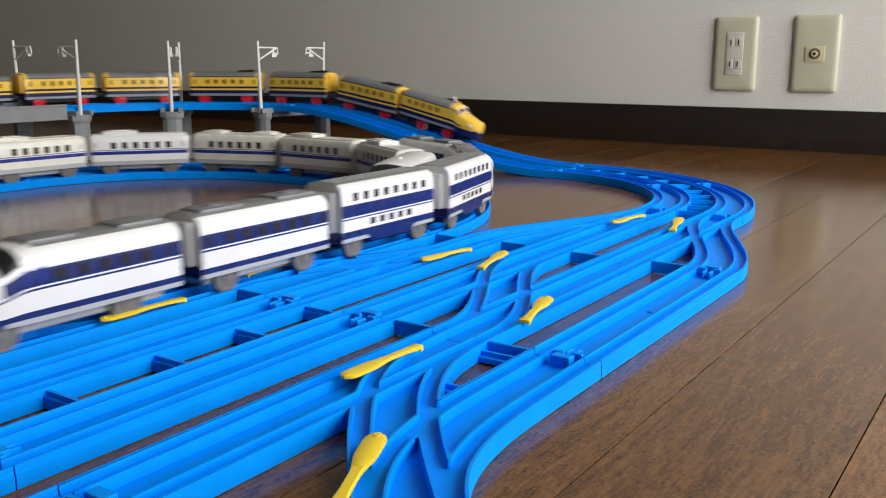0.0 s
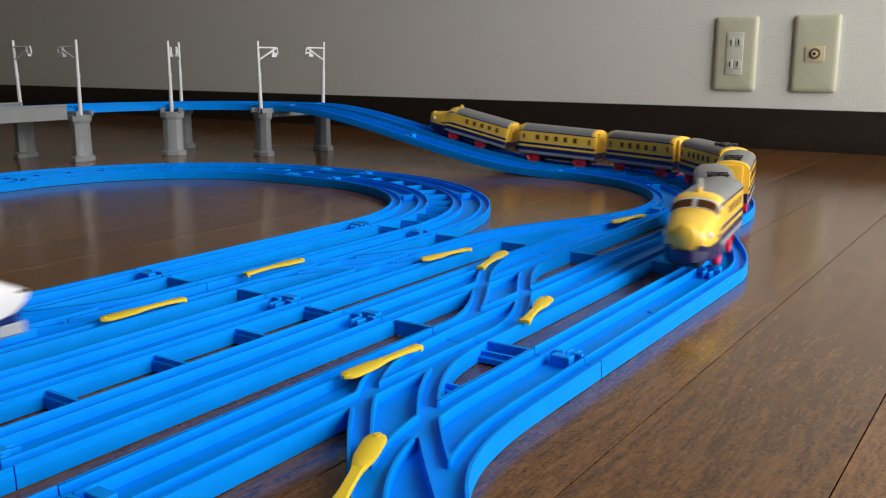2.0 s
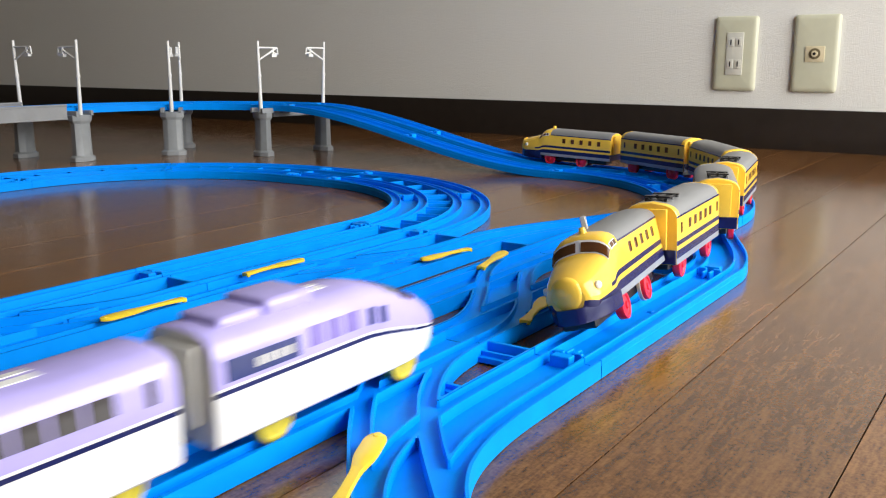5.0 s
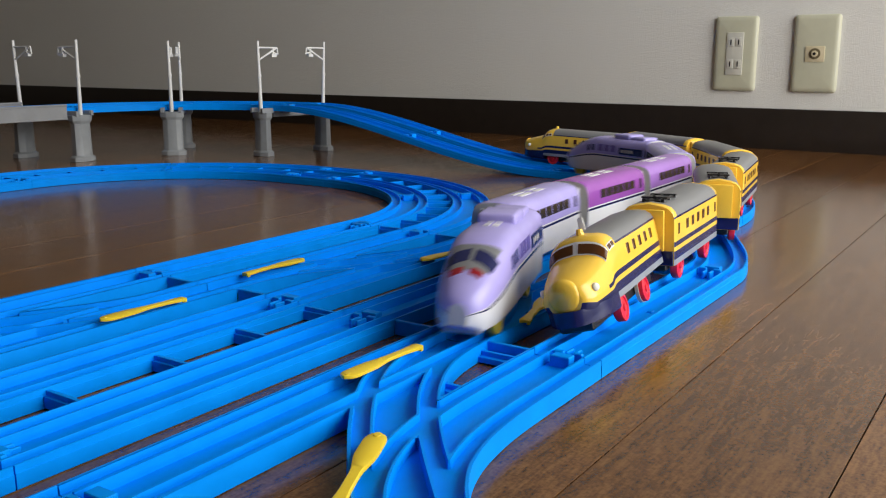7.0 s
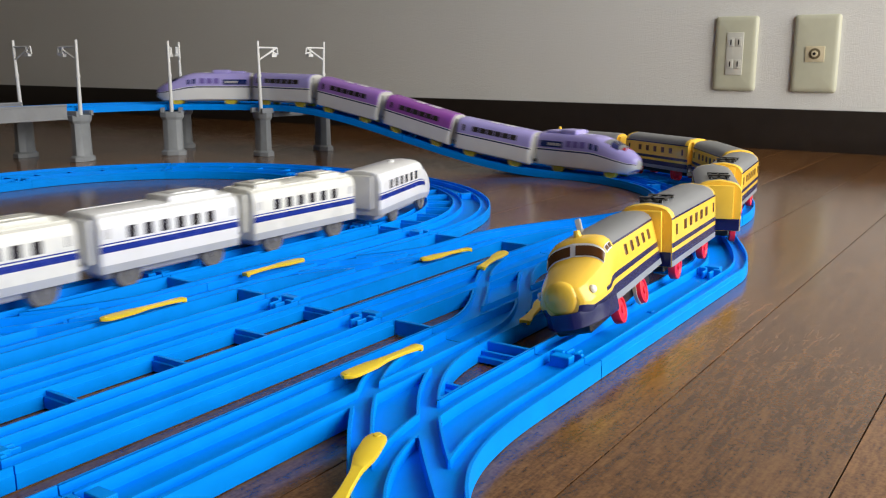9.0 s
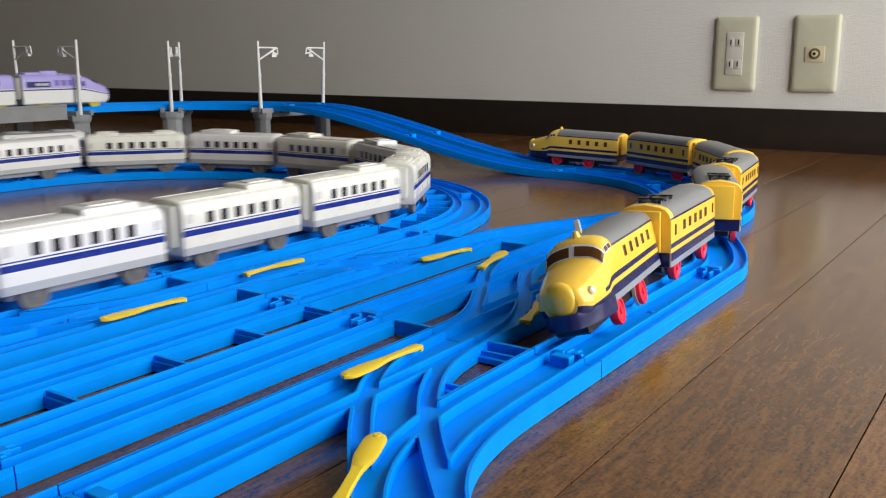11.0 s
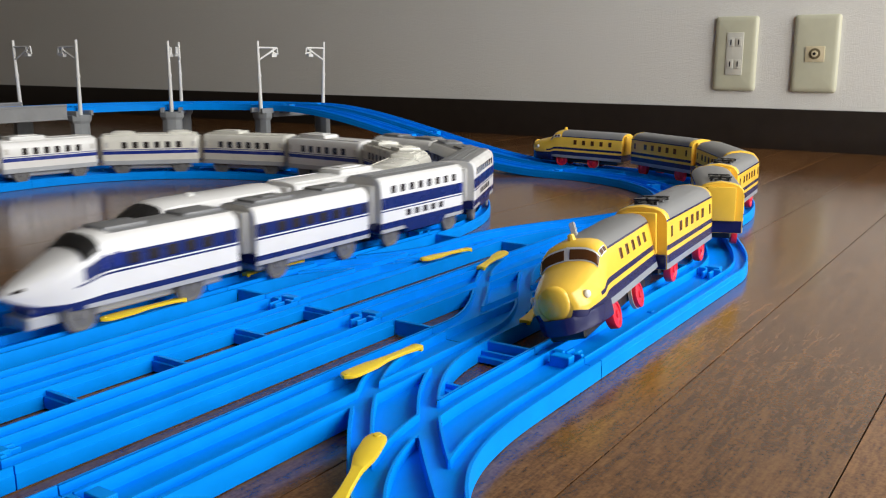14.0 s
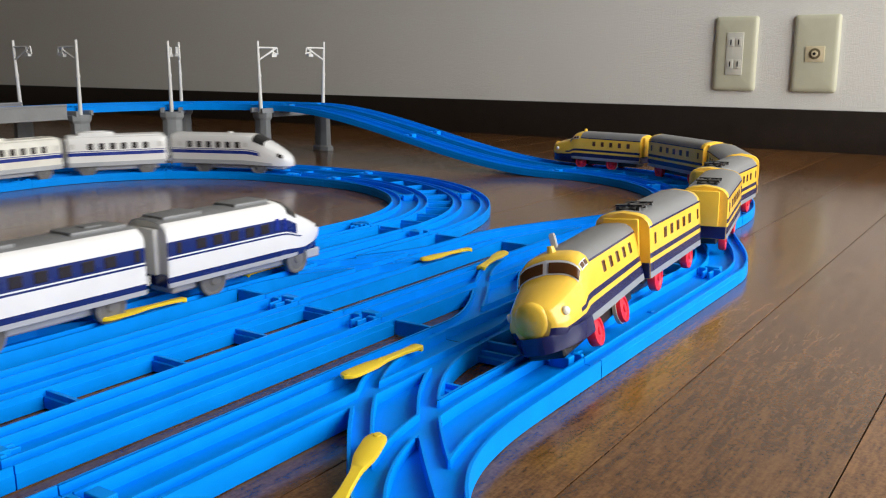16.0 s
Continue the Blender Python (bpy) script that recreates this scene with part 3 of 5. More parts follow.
    end_bar(s, U1 + 0.002, H_ + 0.018, B_ - 0.018)
    end_bar(s, U2 - 0.002, H_ + 0.018, B_ - 0.018)
    s = turnout([line(B_, U0, U1), line(A_, U0, U1), crossing(0.176, A_, 0.340, B_)],
                U0, U1, B_ - 0.0186, A_ + 0.0186, "blue plastic crossover switch track with yellow levers")
    lever(s, (0.3389, 0.4071), (0.2827, 0.4066))
    lever(s, (0.235, 0.478), (0.185, 0.481))
    end_bar(s, U1 - 0.002, B_ + 0.018, A_ - 0.018)
    end_bar(s, U0 + 0.002, B_ + 0.018, A_ - 0.018)
    s = turnout([line(F_, U2, U3), crossing(U2, E_, U3 - 0.012, F_)], U2, U3, E_ - 0.0186, F_ + 0.0186,
                "blue plastic branching switch track with a yellow lever")
    lever(s, (0.7030, 0.2494), (0.7574, 0.2627))
    end_bar(s, U2 + 0.002, E_ + 0.018, F_ - 0.018)
    s = turnout([line(G_, U2, U3), crossing(U2, H_, U3 - 0.005, G_)], U2, U3, G_ - 0.0186, H_ + 0.0186,
                "blue plastic branching switch track with a yellow lever")
    lever(s, (0.7589, 0.2966), (0.7047, 0.3019))
    end_bar(s, U2 + 0.002, G_ + 0.018, H_ - 0.018)


def pier_mesh(height):
    b = bmesh.new()
    secs = [(0.0, 0.0185, 0.0125), (0.006, 0.0185, 0.0125), (0.0085, 0.0145, 0.0098), (0.0535, 0.0140, 0.0088), (0.0575, 0.0170, 0.0112), (height, 0.0176, 0.0114)]
    rings = []
    for z, a, c in secs:
        k = 0.45
        rings.append([b.verts.new((x, y, z)) for x, y in ((c, -a * k), (c, a * k), (c * 0.45, a), (-c * 0.45, a), (-c, a * k), (-c, -a * k), (-c * 0.45, -a), (c * 0.45, -a))])
    for p, q in zip(rings, rings[1:]):
        for i in range(8):
            b.faces.new((p[i], p[(i + 1) % 8], q[(i + 1) % 8], q[i]))
    b.faces.new(rings[0][::-1])
    b.faces.new(rings[-1])
    for y in (-0.0155, 0.0105):
        box(b, -0.011, 0.011, y, y + 0.005, height - 0.001, height + 0.006)
    bmesh.ops.bevel(b, geom=[e for e in b.edges if e.calc_length() > 0.004], offset=0.0004, segments=1, affect="EDGES")
    return finish(b, PIER, "column", 25)


def pole_mesh():
    b = bmesh.new()
    rod(b, (0, 0, 0), (0, 0, 0.052), 0.0030, 0.0026, 12)
    rod(b, (0, 0, 0.052), (0, 0, 0.056), 0.0034, 0.0034, 12)
    rod(b, (0, 0, 0.056), (0, 0, 0.104), 0.0025, 0.0022, 12)
    return finish(b, POLEW, "pole")


def bracket_mesh():
    b = bmesh.new()
    rod(b, (0, 0, 0.0945), (0.035, 0, 0.0935), 0.0014, 0.0013, 8)
    rod(b, (0, 0, 0.076), (0.035, 0, 0.0935), 0.0015, 0.0014, 8)
    rod(b, (0.035, 0, 0.0935), (0.036, 0, 0.0845), 0.0012, 0.0012, 8)
    rod(b, (0.022, 0, 0.0885), (0.037, 0, 0.0840), 0.0012, 0.0012, 8)
    rod(b, (0.027, 0, 0.0935), (0.027, 0, 0.0840), 0.0020, 0.0016, 8)
    box(b, 0.023, 0.032, -0.003, 0.003, 0.0800, 0.0845)
    return finish(b, POLEW, "bracket")


def build_piers():
    col, pole, brk = pier_mesh(0.0655), pole_mesh(), bracket_mesh()
    spots = [(9.5, 2.6, 0.0), (51.6, 48.2, 0.0), (93.5, 95.0, 0.0), (90.0, 90.0, 0.432), (90.0, 90.0, 0.864), (90.0, 90.0, 1.296)]
    for near, far, back in spots:
        c = Vector((U3 - back, VR1, 0))
        p = c + 0.190 * Vector((math.cos(radians(near)), math.sin(radians(near)), 0))
        q = c + 0.307 * Vector((math.cos(radians(far)), math.sin(radians(far)), 0))
        a = math.atan2(q.y - p.y, q.x - p.x)
        ob = tagged(new("track_pier"), "grey plastic double pier under the raised track", "toy pier", "grey piers")
        ob.matrix_world = Matrix.Translation((p + q) / 2) @ Matrix.Rotation(a, 4, "Z")
        for s in (-1, 1):
            q = part("column", col, None, ob)
            q.matrix_basis = pose(s * 0.0585, 0, 0)
        part("crossbeam", boxed(-0.044, 0.044, -0.009, 0.009, 0.0575, 0.0664, bevel=0.0008, seg=1), PIER, ob)
        for s in (-1, 1):
            p = tagged(new("catenary_pole"), "white plastic overhead line pole with a bracket", "toy pole", "white poles")
            p.matrix_world = ob.matrix_world @ pose(s * 0.0605, 0, 0.0655, 0, 0, 0 if s < 0 else 180) @ pose(0, 0, 0, 0, -1.0 if s < 0 else -2.5, 0)
            part("pole", pole, None, p)
            part("bracket", brk, None, p)
    # grey girder spans past the bend
    for k in range(3):
        x1 = 0.775 - k * 0.432
        g = tagged(new("bridge_girder"), "grey plastic girder span beside the raised track", "toy bridge", "grey girders")
        for y in (VR1 + R1 - 0.0265, VR1 + R2 + 0.0215):
            b = bmesh.new()
            box(b, x1 - 0.43, x1, y, y + 0.004, 0.0610, 0.0800)
            box(b, x1 - 0.43, x1, y - 0.001, y + 0.006, 0.0785, 0.0812)
            box(b, x1 - 0.43, x1, y - 0.001, y + 0.006, 0.0600, 0.0622)
            bmesh.ops.bevel(b, geom=b.edges[:], offset=0.0004, segments=1, affect="EDGES")
            part("side_plate", b, GIRDER, g)
        part("deck", boxed(x1 - 0.43, x1, VR1 + R1 - 0.022, VR1 + R2 + 0.022, 0.0625, 0.0660, bevel=0.0004, seg=1), GIRDER, g)


# ---------------------------------------------------------------- trains
def lerp_table(tab, x):
    for (a, va), (b, vb) in zip(tab, tab[1:]):
        if x <= b:
            t = (x - a) / (b - a)
            return va + (vb - va) * t
    return tab[-1][1]


class Body:
    """A car body lofted along x. half: (y, z, material of the face that follows) from the bottom edge to the roof's middle."""

    def __init__(self, half, length, nose=0.0, top=None, wide=None, low=None, blunt=0.0):
        self.blunt = blunt
        self.half, self.length, self.nose = half, length, nose
        self.top, self.wide, self.low = top, wide, low
        self.z0, self.z1 = half[0][1], half[-1][1]

    def at(self, x, b, side):
        i = min(int(b), len(self.half) - 2)
        t = b - i
        y = self.half[i][0] + (self.half[i + 1][0] - self.half[i][0]) * t
        z = self.half[i][1] + (self.half[i + 1][1] - self.half[i][1]) * t
        k = 0.0
        if self.nose:
            k = max(0.0, (x - (self.length / 2 - self.nose)) / self.nose)
        if k > 0:
            # the section turns from a box into an oval towards the tip
            a = (z - self.z0) / (self.z1 - self.z0)
            oval_y = math.sqrt(max(0.0, 1 - ((a - 0.4) / 0.66) ** 2))
            y *= lerp_table(self.wide, k) * (1 + (oval_y - 1) * self.blunt * smooth(k))
            zt, zl = lerp_table(self.top, k), lerp_table(self.low, k) if self.low else self.z0
            z = zl + (z - self.z0) * (zt - zl) / (self.z1 - self.z0)
        return Vector((x, side * y, z))

    def mesh(self, mats, mat_of=None):
        xs = [-self.length / 2, -self.length / 2 + 0.0012, -self.length / 2 + 0.005]
        if self.nose:
            s = self.length / 2 - self.nose
            xs += [s - 0.02, s] + [s + self.nose * (1 - (1 - i / 18) ** 1.7) for i in range(1, 19)]
            xs = sorted(xs + [s + self.nose * k for k, _ in self.top if 0.01 < k < 0.4 and min(abs(s + self.nose * k - x) for x in xs) > 0.0004])
        else:
            xs += [self.length / 2 - 0.005, self.length / 2 - 0.0012, self.length / 2]
        bm = bmesh.new()
        rings = []
        nh = len(self.half)
        for n, x in enumerate(xs):
            r = [self.at(x, i, 1) for i in range(nh)] + [self.at(x, i, -1) for i in range(nh - 2, -1, -1)]
            if n == 0 or (n == len(xs) - 1 and not self.nose):
                for v in r:
                    v.y *= 0.965
                    v.z = self.z0 + (v.z - self.z0) * 0.985
            rings.append([bm.verts.new(v) for v in r])
        m = len(rings[0])
        for n, (p, q) in enumerate(zip(rings, rings[1:])):
            for i in range(m):
                f = bm.faces.new((p[i], p[(i + 1) % m], q[(i + 1) % m], q[i]))
                seg = i if i < nh - 1 else (m - 2 - i if i < m - 1 else -1)
                mt = self.half[seg][2] if seg >= 0 else 0
                f.material_index = mat_of(seg, (xs[n] + xs[n + 1]) / 2, mt) if mat_of else mt
        a, b = bm.faces.new(rings[0][::-1]), bm.faces.new(rings[-1])
        a.material_index = b.material_index = len(mats) - 1
        return finish(bm, mats, "body", 30)

    def patch(self, x0, x1, b0, b1, side, out=0.0005, nx=6, nb=4, slant=0.0):
        """A thin sheet that follows the skin between two stations and two heights."""
        bm = bmesh.new()
        grid = []
        for i in range(nx + 1):
            row = []
            for j in range(nb + 1):
                b = b0 + (b1 - b0) * j / nb
                x = x0 + (x1 - x0) * i / nx + slant * j / nb
                e = 0.0004
                p = self.at(x, b, side)
                du = self.at(x + e, b, side) - self.at(x - e, b, side)
                dv = self.at(x, min(b + 0.05, len(self.half) - 1.001), side) - self.at(x, max(b - 0.05, 0.001), side)
                nrm = du.cross(dv)
                nrm = nrm.normalized() if nrm.length > 1e-12 else Vector((0, 0, 1))
                if nrm.dot(Vector((0.3, side, 0.35))) < 0:
                    nrm = -nrm
                row.append((p, nrm))
            grid.append(row)
        top = [[bm.verts.new(p + n * out) for p, n in r] for r in grid]
        bot = [[bm.verts.new(p - n * 0.0006) for p, n in r] for r in grid]
        for i in range(nx):
            for j in range(nb):
                bm.faces.new((top[i][j], top[i + 1][j], top[i + 1][j + 1], top[i][j + 1]))
        loop = [(0, j) for j in range(nb + 1)] + [(i, nb) for i in range(1, nx + 1)] + [(nx, j) for j in range(nb - 1, -1, -1)] + [(i, 0) for i in range(nx - 1, 0, -1)]
        for (i, j), (k, l) in zip(loop, loop[1:] + loop[:1]):
            bm.faces.new((top[i][j], top[k][l], bot[k][l], bot[i][j]))
        return bm


def wheel_mesh(r, mat, tyre=None):
    b = bmesh.new()
    lathe(b, [(r * 0.25, 0.0030), (r * 0.3, 0.0022), (r * 0.72, 0.0016), (r * 0.8, 0.0024), (r * 0.96, 0.0024), (r, 0.0018), (r, -0.0018), (r * 0.9, -0.0024)], Matrix.Identity(4), 24)
    return finish(b, [mat], "wheel", 30)


WINDOW_MESH = {}


def window(parent, x, z, w, h, y, side, mat, name="window"):
    key = (round(w, 5), round(h, 5), mat.name)
    if key not in WINDOW_MESH:
        WINDOW_MESH[key] = finish(boxed(-w / 2, w / 2, -0.0008, 0.0004, -h / 2, h / 2, bevel=0.0003, seg=1), mat, "window")
    q = part(name, WINDOW_MESH[key], None, parent)
    q.matrix_basis = pose(x, side * y, z, 0, 0, 0 if side > 0 else 180)


def running_gear(car, length, r, wheel, spread, width, dark=None, at=0.0):
    for sx in (-1, 1):
        for sy in (-1, 1):
            q = part("wheel", wheel, None, car)
            q.matrix_basis = pose(at + sx * spread, sy * 0.0122, r, 0, 0, 0 if sy > 0 else 180)
        b = bmesh.new()
        rod(b, (at + sx * spread, -0.011, r), (at + sx * spread, 0.011, r), 0.0012)
        part("axle", b, ALU, car)
    part("chassis", boxed(-length / 2 + 0.008, length / 2 - 0.008, -width * 0.28, width * 0.28, 0.0045, 0.011, bevel=0.001, seg=1), dark or BLACK, car)


def coupler(car, x, mat=BLACK):
    b = boxed(x - 0.011, x + 0.001, -0.0035, 0.0035, 0.0075, 0.0105, bevel=0.0006, seg=1)
    box(b, x - 0.012, x - 0.009, -0.005, 0.005, 0.007, 0.0125)
    part("coupler", b, mat, car)


def lift(car, a0, a1, b0, b1):
    """Stretch the upper works from the heights a0..a1 to b0..b1 over the wheels."""
    k = (b1 - b0) / (a1 - a0)
    m = Matrix.Translation((0, 0, b0 - k * a0)) @ Matrix.Diagonal((1, 1, k, 1))
    for c in car.children:
        if c.name.split(".")[0] not in ("wheel", "axle", "chassis", "tyre"):
            c.matrix_basis = m @ c.matrix_basis
    return car


def gangway(car, x, s, w, z0, z1, mat):
    part("gangway", boxed(min(x, x + s * 0.0035), max(x, x + s * 0.0035), -w, w, z0, z1, bevel=0.0012, seg=2), mat, car)


# --- yellow inspection train
def yellow_half(w):
    h = w / 2
    return [(h - 0.001, 0.0058, 3), (h, 0.0062, 3), (h, 0.0095, 2), (h, 0.0142, 0), (h, 0.0167, 2), (h, 0.0195, 0), (h - 0.0002, 0.0325, 2), (h - 0.0004, 0.0336, 1),
            (h - 0.0014, 0.0360, 1), (h - 0.0040, 0.0383, 1), (h - 0.0080, 0.0397, 1), (0.0, 0.0408, 1)]


YW = 0.0335
CAR = 0.1105           # length of a middle car


def yellow_mid(pantograph=True):
    L = CAR
    body = Body(yellow_half(YW), L)
    car = tagged(new("yellow_passenger_car"), "yellow toy train car with navy stripes and red wheels", "toy train car", "yellow train")
    def mat_of(seg, x, mt):
        return 0 if mt == 1 and abs(x) > L / 2 - 0.006 else mt
    part("body", body.mesh([YELLOW, SILVER, NAVY, SKIRTY, YELLOW], mat_of), None, car)
    for s in (-1, 1):
        for i in range(5):
            window(car, (i - 2) * 0.0135, 0.0264, 0.0050, 0.0058, YW / 2, s, AMBER)
        for x in (-0.047, 0.047):
            window(car, x, 0.0262, 0.0026, 0.0062, YW / 2, s, AMBER)
        part("end_skirt", boxed(min(s * (L / 2 - 0.001), s * (L / 2 + 0.0006)), max(s * (L / 2 - 0.001), s * (L / 2 + 0.0006)), -YW / 2 + 0.001, YW / 2 - 0.001, 0.006, 0.0142, bevel=0.0004, seg=1), NAVY, car, "navy end skirt")
        gangway(car, s * L / 2, s, 0.0105, 0.0143, 0.0375, YELLOW)
    if pantograph:
        b = bmesh.new()
        box(b, 0.018, 0.046, -0.0045, 0.0045, 0.0400, 0.0410)
        for x in (0.02, 0.032, 0.044):
            for y in (-0.006, 0.006):
                rod(b, (x, y, 0.0392), (x, y, 0.0416), 0.0018, 0.0012, 8)
        box(b, 0.019, 0.045, -0.007, -0.005, 0.0410, 0.0419)
        box(b, 0.019, 0.045, 0.005, 0.007, 0.0410, 0.0419)
        rod(b, (0.022, 0, 0.0408), (0.042, 0, 0.0424), 0.0011, 0.0011, 8)
        box(b, 0.039, 0.043, -0.008, 0.008, 0.0420, 0.0429)
        box(b, 0.021, 0.024, -0.008, 0.008, 0.0414, 0.0423)
        part("pantograph", b, BLACK, car, "black folded pantograph")
    running_gear(car, L, 0.0066, WHEEL["red"], 0.034, YW)
    coupler(car, -L / 2)
    return lift(car, 0.0058, 0.0408, 0.0100, 0.0482)


def yellow_head(foot=0.0134, crown=0.0490):
    L, N = 0.130, 0.0455
    half = yellow_half(YW)
    top = [(0, 0.0408), (0.10, 0.0406), (0.18, 0.0400), (0.25, 0.0387), (0.36, 0.0322), (0.39, 0.0315), (0.50, 0.0305), (0.62, 0.0290), (0.74, 0.0276), (0.84, 0.0263), (0.92, 0.0250), (0.97, 0.0240), (1.0, 0.0229)]
    wide = [(0, 1), (0.2, 0.995), (0.4, 0.98), (0.55, 0.965), (0.7, 0.92), (0.82, 0.86), (0.9, 0.79), (0.95, 0.71), (0.98, 0.63), (1.0, 0.53)]
    low = [(0, 0.0058), (0.85, 0.0062), (1.0, 0.0098)]
    body = Body(half, L, N, top, wide, low, 1.0)
    car = tagged(new("yellow_head_car"), "yellow bullet-nosed toy train end car with navy skirt", "toy train car", "yellow train")
    n0 = L / 2 - N
    def mat_of(seg, x, mt):
        if x > n0 - 0.001 and mt in (1,):
            return 0
        if x > n0 + 0.024 and seg == 4 or x > n0 and seg == 6:
            return 0
        if x > n0 + 0.014 and seg in (0, 1):
            return 2
        return mt
    part("body", body.mesh([YELLOW, SILVER, NAVY, SKIRTY, YELLOW], mat_of), None, car)
    xw = n0 + N * 0.268
    for s in (-1, 1):
        part("windscreen", body.patch(xw + 0.0005, n0 + N * 0.352, 7.0, 10.8, s, 0.0007, 8, 7), AMBER, car, "dark amber windscreen half")
        part("windscreen_frame", body.patch(xw - 0.0004, n0 + N * 0.366, 6.8, 11, s, 0.0002, 8, 5), WHITE, car, "white windscreen frame")
        for i in range(2):
            part("cab_window", body.patch(n0 + 0.0030 + 0.0042 * i, n0 + 0.0060 + 0.0042 * i, 6.1, 7.5, s, 0.0005, 3, 3), AMBER, car)
            part("cab_window_frame", body.patch(n0 + 0.0024 + 0.0042 * i, n0 + 0.0066 + 0.0042 * i, 5.95, 7.7, s, 0.0002, 3, 3), WHITE, car)
        p = body.at(n0 + N * 0.80, 5.5, s)
        b = bmesh.new()
        lathe(b, [(0.0002, -0.0013), (0.0012, -0.0012), (0.0019, -0.0007), (0.0021, 0.0003), (0.0021, 0.002)], Matrix.Translation(p) @ Matrix.Rotation(radians(90 + s * 58), 4, "Z"), 16)
        part("headlight", b, LAMP, car, "pale round headlight")
        for i in range(5):
            window(car, -0.049 + i * 0.0122, 0.0266, 0.0042, 0.0058, YW / 2, s, AMBER)
    b = bmesh.new()
    lathe(b, [(0.0004, -0.0034), (0.0022, -0.0033), (0.0045, -0.0028), (0.0066, -0.0020), (0.0078, -0.0012), (0.0084, 0.0000), (0.0085, 0.0004), (0.0084, 0.0012)], Matrix.Translation((L / 2 - 0.0006, 0, 0.0170)) @ Matrix.Rotation(radians(90), 4, "Z"), 32)
    part("nose_cover", b, YELLOW, car, "round yellow nose cover")
    b = bmesh.new()
    side = [(n0 + 0.013 + (N - 0.013) * (1 - (1 - i / 14) ** 1.7), 0) for i in range(15)]
    ring = []
    for x, _ in side:
        w = (YW / 2 + 0.0007) * math.sqrt(1 - (max(0.0, (x - n0) / N - 0.3) / 0.72) ** 2)
        ring.append((x + 0.0026 * (x - n0) / N, w))
    outline = ring + [(x, -w) for x, w in ring[::-1]]
    low_r = [b.verts.new((x * 1.0, y * 0.97, 0.0020)) for x, y in outline]
    mid_r = [b.verts.new((x, y, 0.0030)) for x, y in outline]
    top_r = [b.verts.new((x, y, 0.0098)) for x, y in outline]
    m = len(outline)
    for p, q in ((low_r, mid_r), (mid_r, top_r)):
        for i in range(m):
            b.faces.new((p[i], p[(i + 1) % m], q[(i + 1) % m], q[i]))
    b.faces.new(low_r[::-1])
    b.faces.new(top_r)
    part("nose_skirt", b, NAVY, car, "glossy navy nose skirt")
    for s in (1, -1):
        b = bmesh.new()
        lathe(b, [(0.0070, -0.0012), (0.0079, -0.001), (0.0079, 0.001), (0.0070, 0.0012)], pose(-0.0245, s * 0.0112, 0.0068), 24)
        part("tyre", b, RUBBER, car, "pale rubber tyre")
    b = bmesh.new()
    rod(b, (n0 + 0.003, 0, 0.0400), (n0 + 0.003, 0, 0.0435), 0.0024, 0.0016)
    part("roof_stud", b, YELLOW, car)
    b = bmesh.new()
    box(b, -0.0007, 0.0007, -0.0017, 0.0017, 0.0, 0.0075)
    bmesh.ops.bevel(b, geom=b.edges[:], offset=0.0005, segments=2, affect="EDGES")
    b.transform(Matrix.Translation((n0 - 0.0030, 0.0, 0.0414)) @ Matrix.Rotation(radians(-16), 4, "Y") @ Matrix.Rotation(radians(8), 4, "X"))
    part("antenna", b, WHITE, car, "white upright antenna")
    part("end_skirt", boxed(-L / 2 - 0.0006, -L / 2 + 0.001, -YW / 2 + 0.001, YW / 2 - 0.001, 0.006, 0.0142, bevel=0.0004, seg=1), NAVY, car, "navy end skirt")
    gangway(car, -L / 2, -1, 0.0105, 0.0143, 0.0375, YELLOW)
    running_gear(car, L, 0.0068, WHEEL["small red"], 0.0225, YW, at=-0.002)
    return lift(car, 0.0058, 0.0408, foot, crown)


# --- blue and white train
BW = 0.036


def blue_half(z_band=(0.0255, 0.0345), deck=False):
    h = BW / 2
    if deck:
        return [(h - 0.001, 0.0058, 3), (h, 0.0062, 3), (h, 0.0090, 2), (h, 0.0140, 0), (h, 0.0225, 2), (h, 0.0235, 0), (h, 0.0245, 2), (h, 0.0335, 0),
                (h - 0.0004, 0.0425, 0), (h - 0.0016, 0.0462, 0), (h - 0.0050, 0.0488, 1), (h - 0.0090, 0.0496, 1), (0.0, 0.0500, 1)]
    return [(h - 0.001, 0.0058, 3), (h, 0.0062, 3), (h, 0.0090, 2), (h, 0.0125, 0), (h, 0.0228, 2), (h, 0.0240, 0), (h, 0.0249, 2), (h, 0.0335, 0),
            (h - 0.0004, 0.0385, 0), (h - 0.0018, 0.0415, 0), (h - 0.0052, 0.0440, 1), (h - 0.0095, 0.0452, 1), (0.0, 0.0457, 1)]


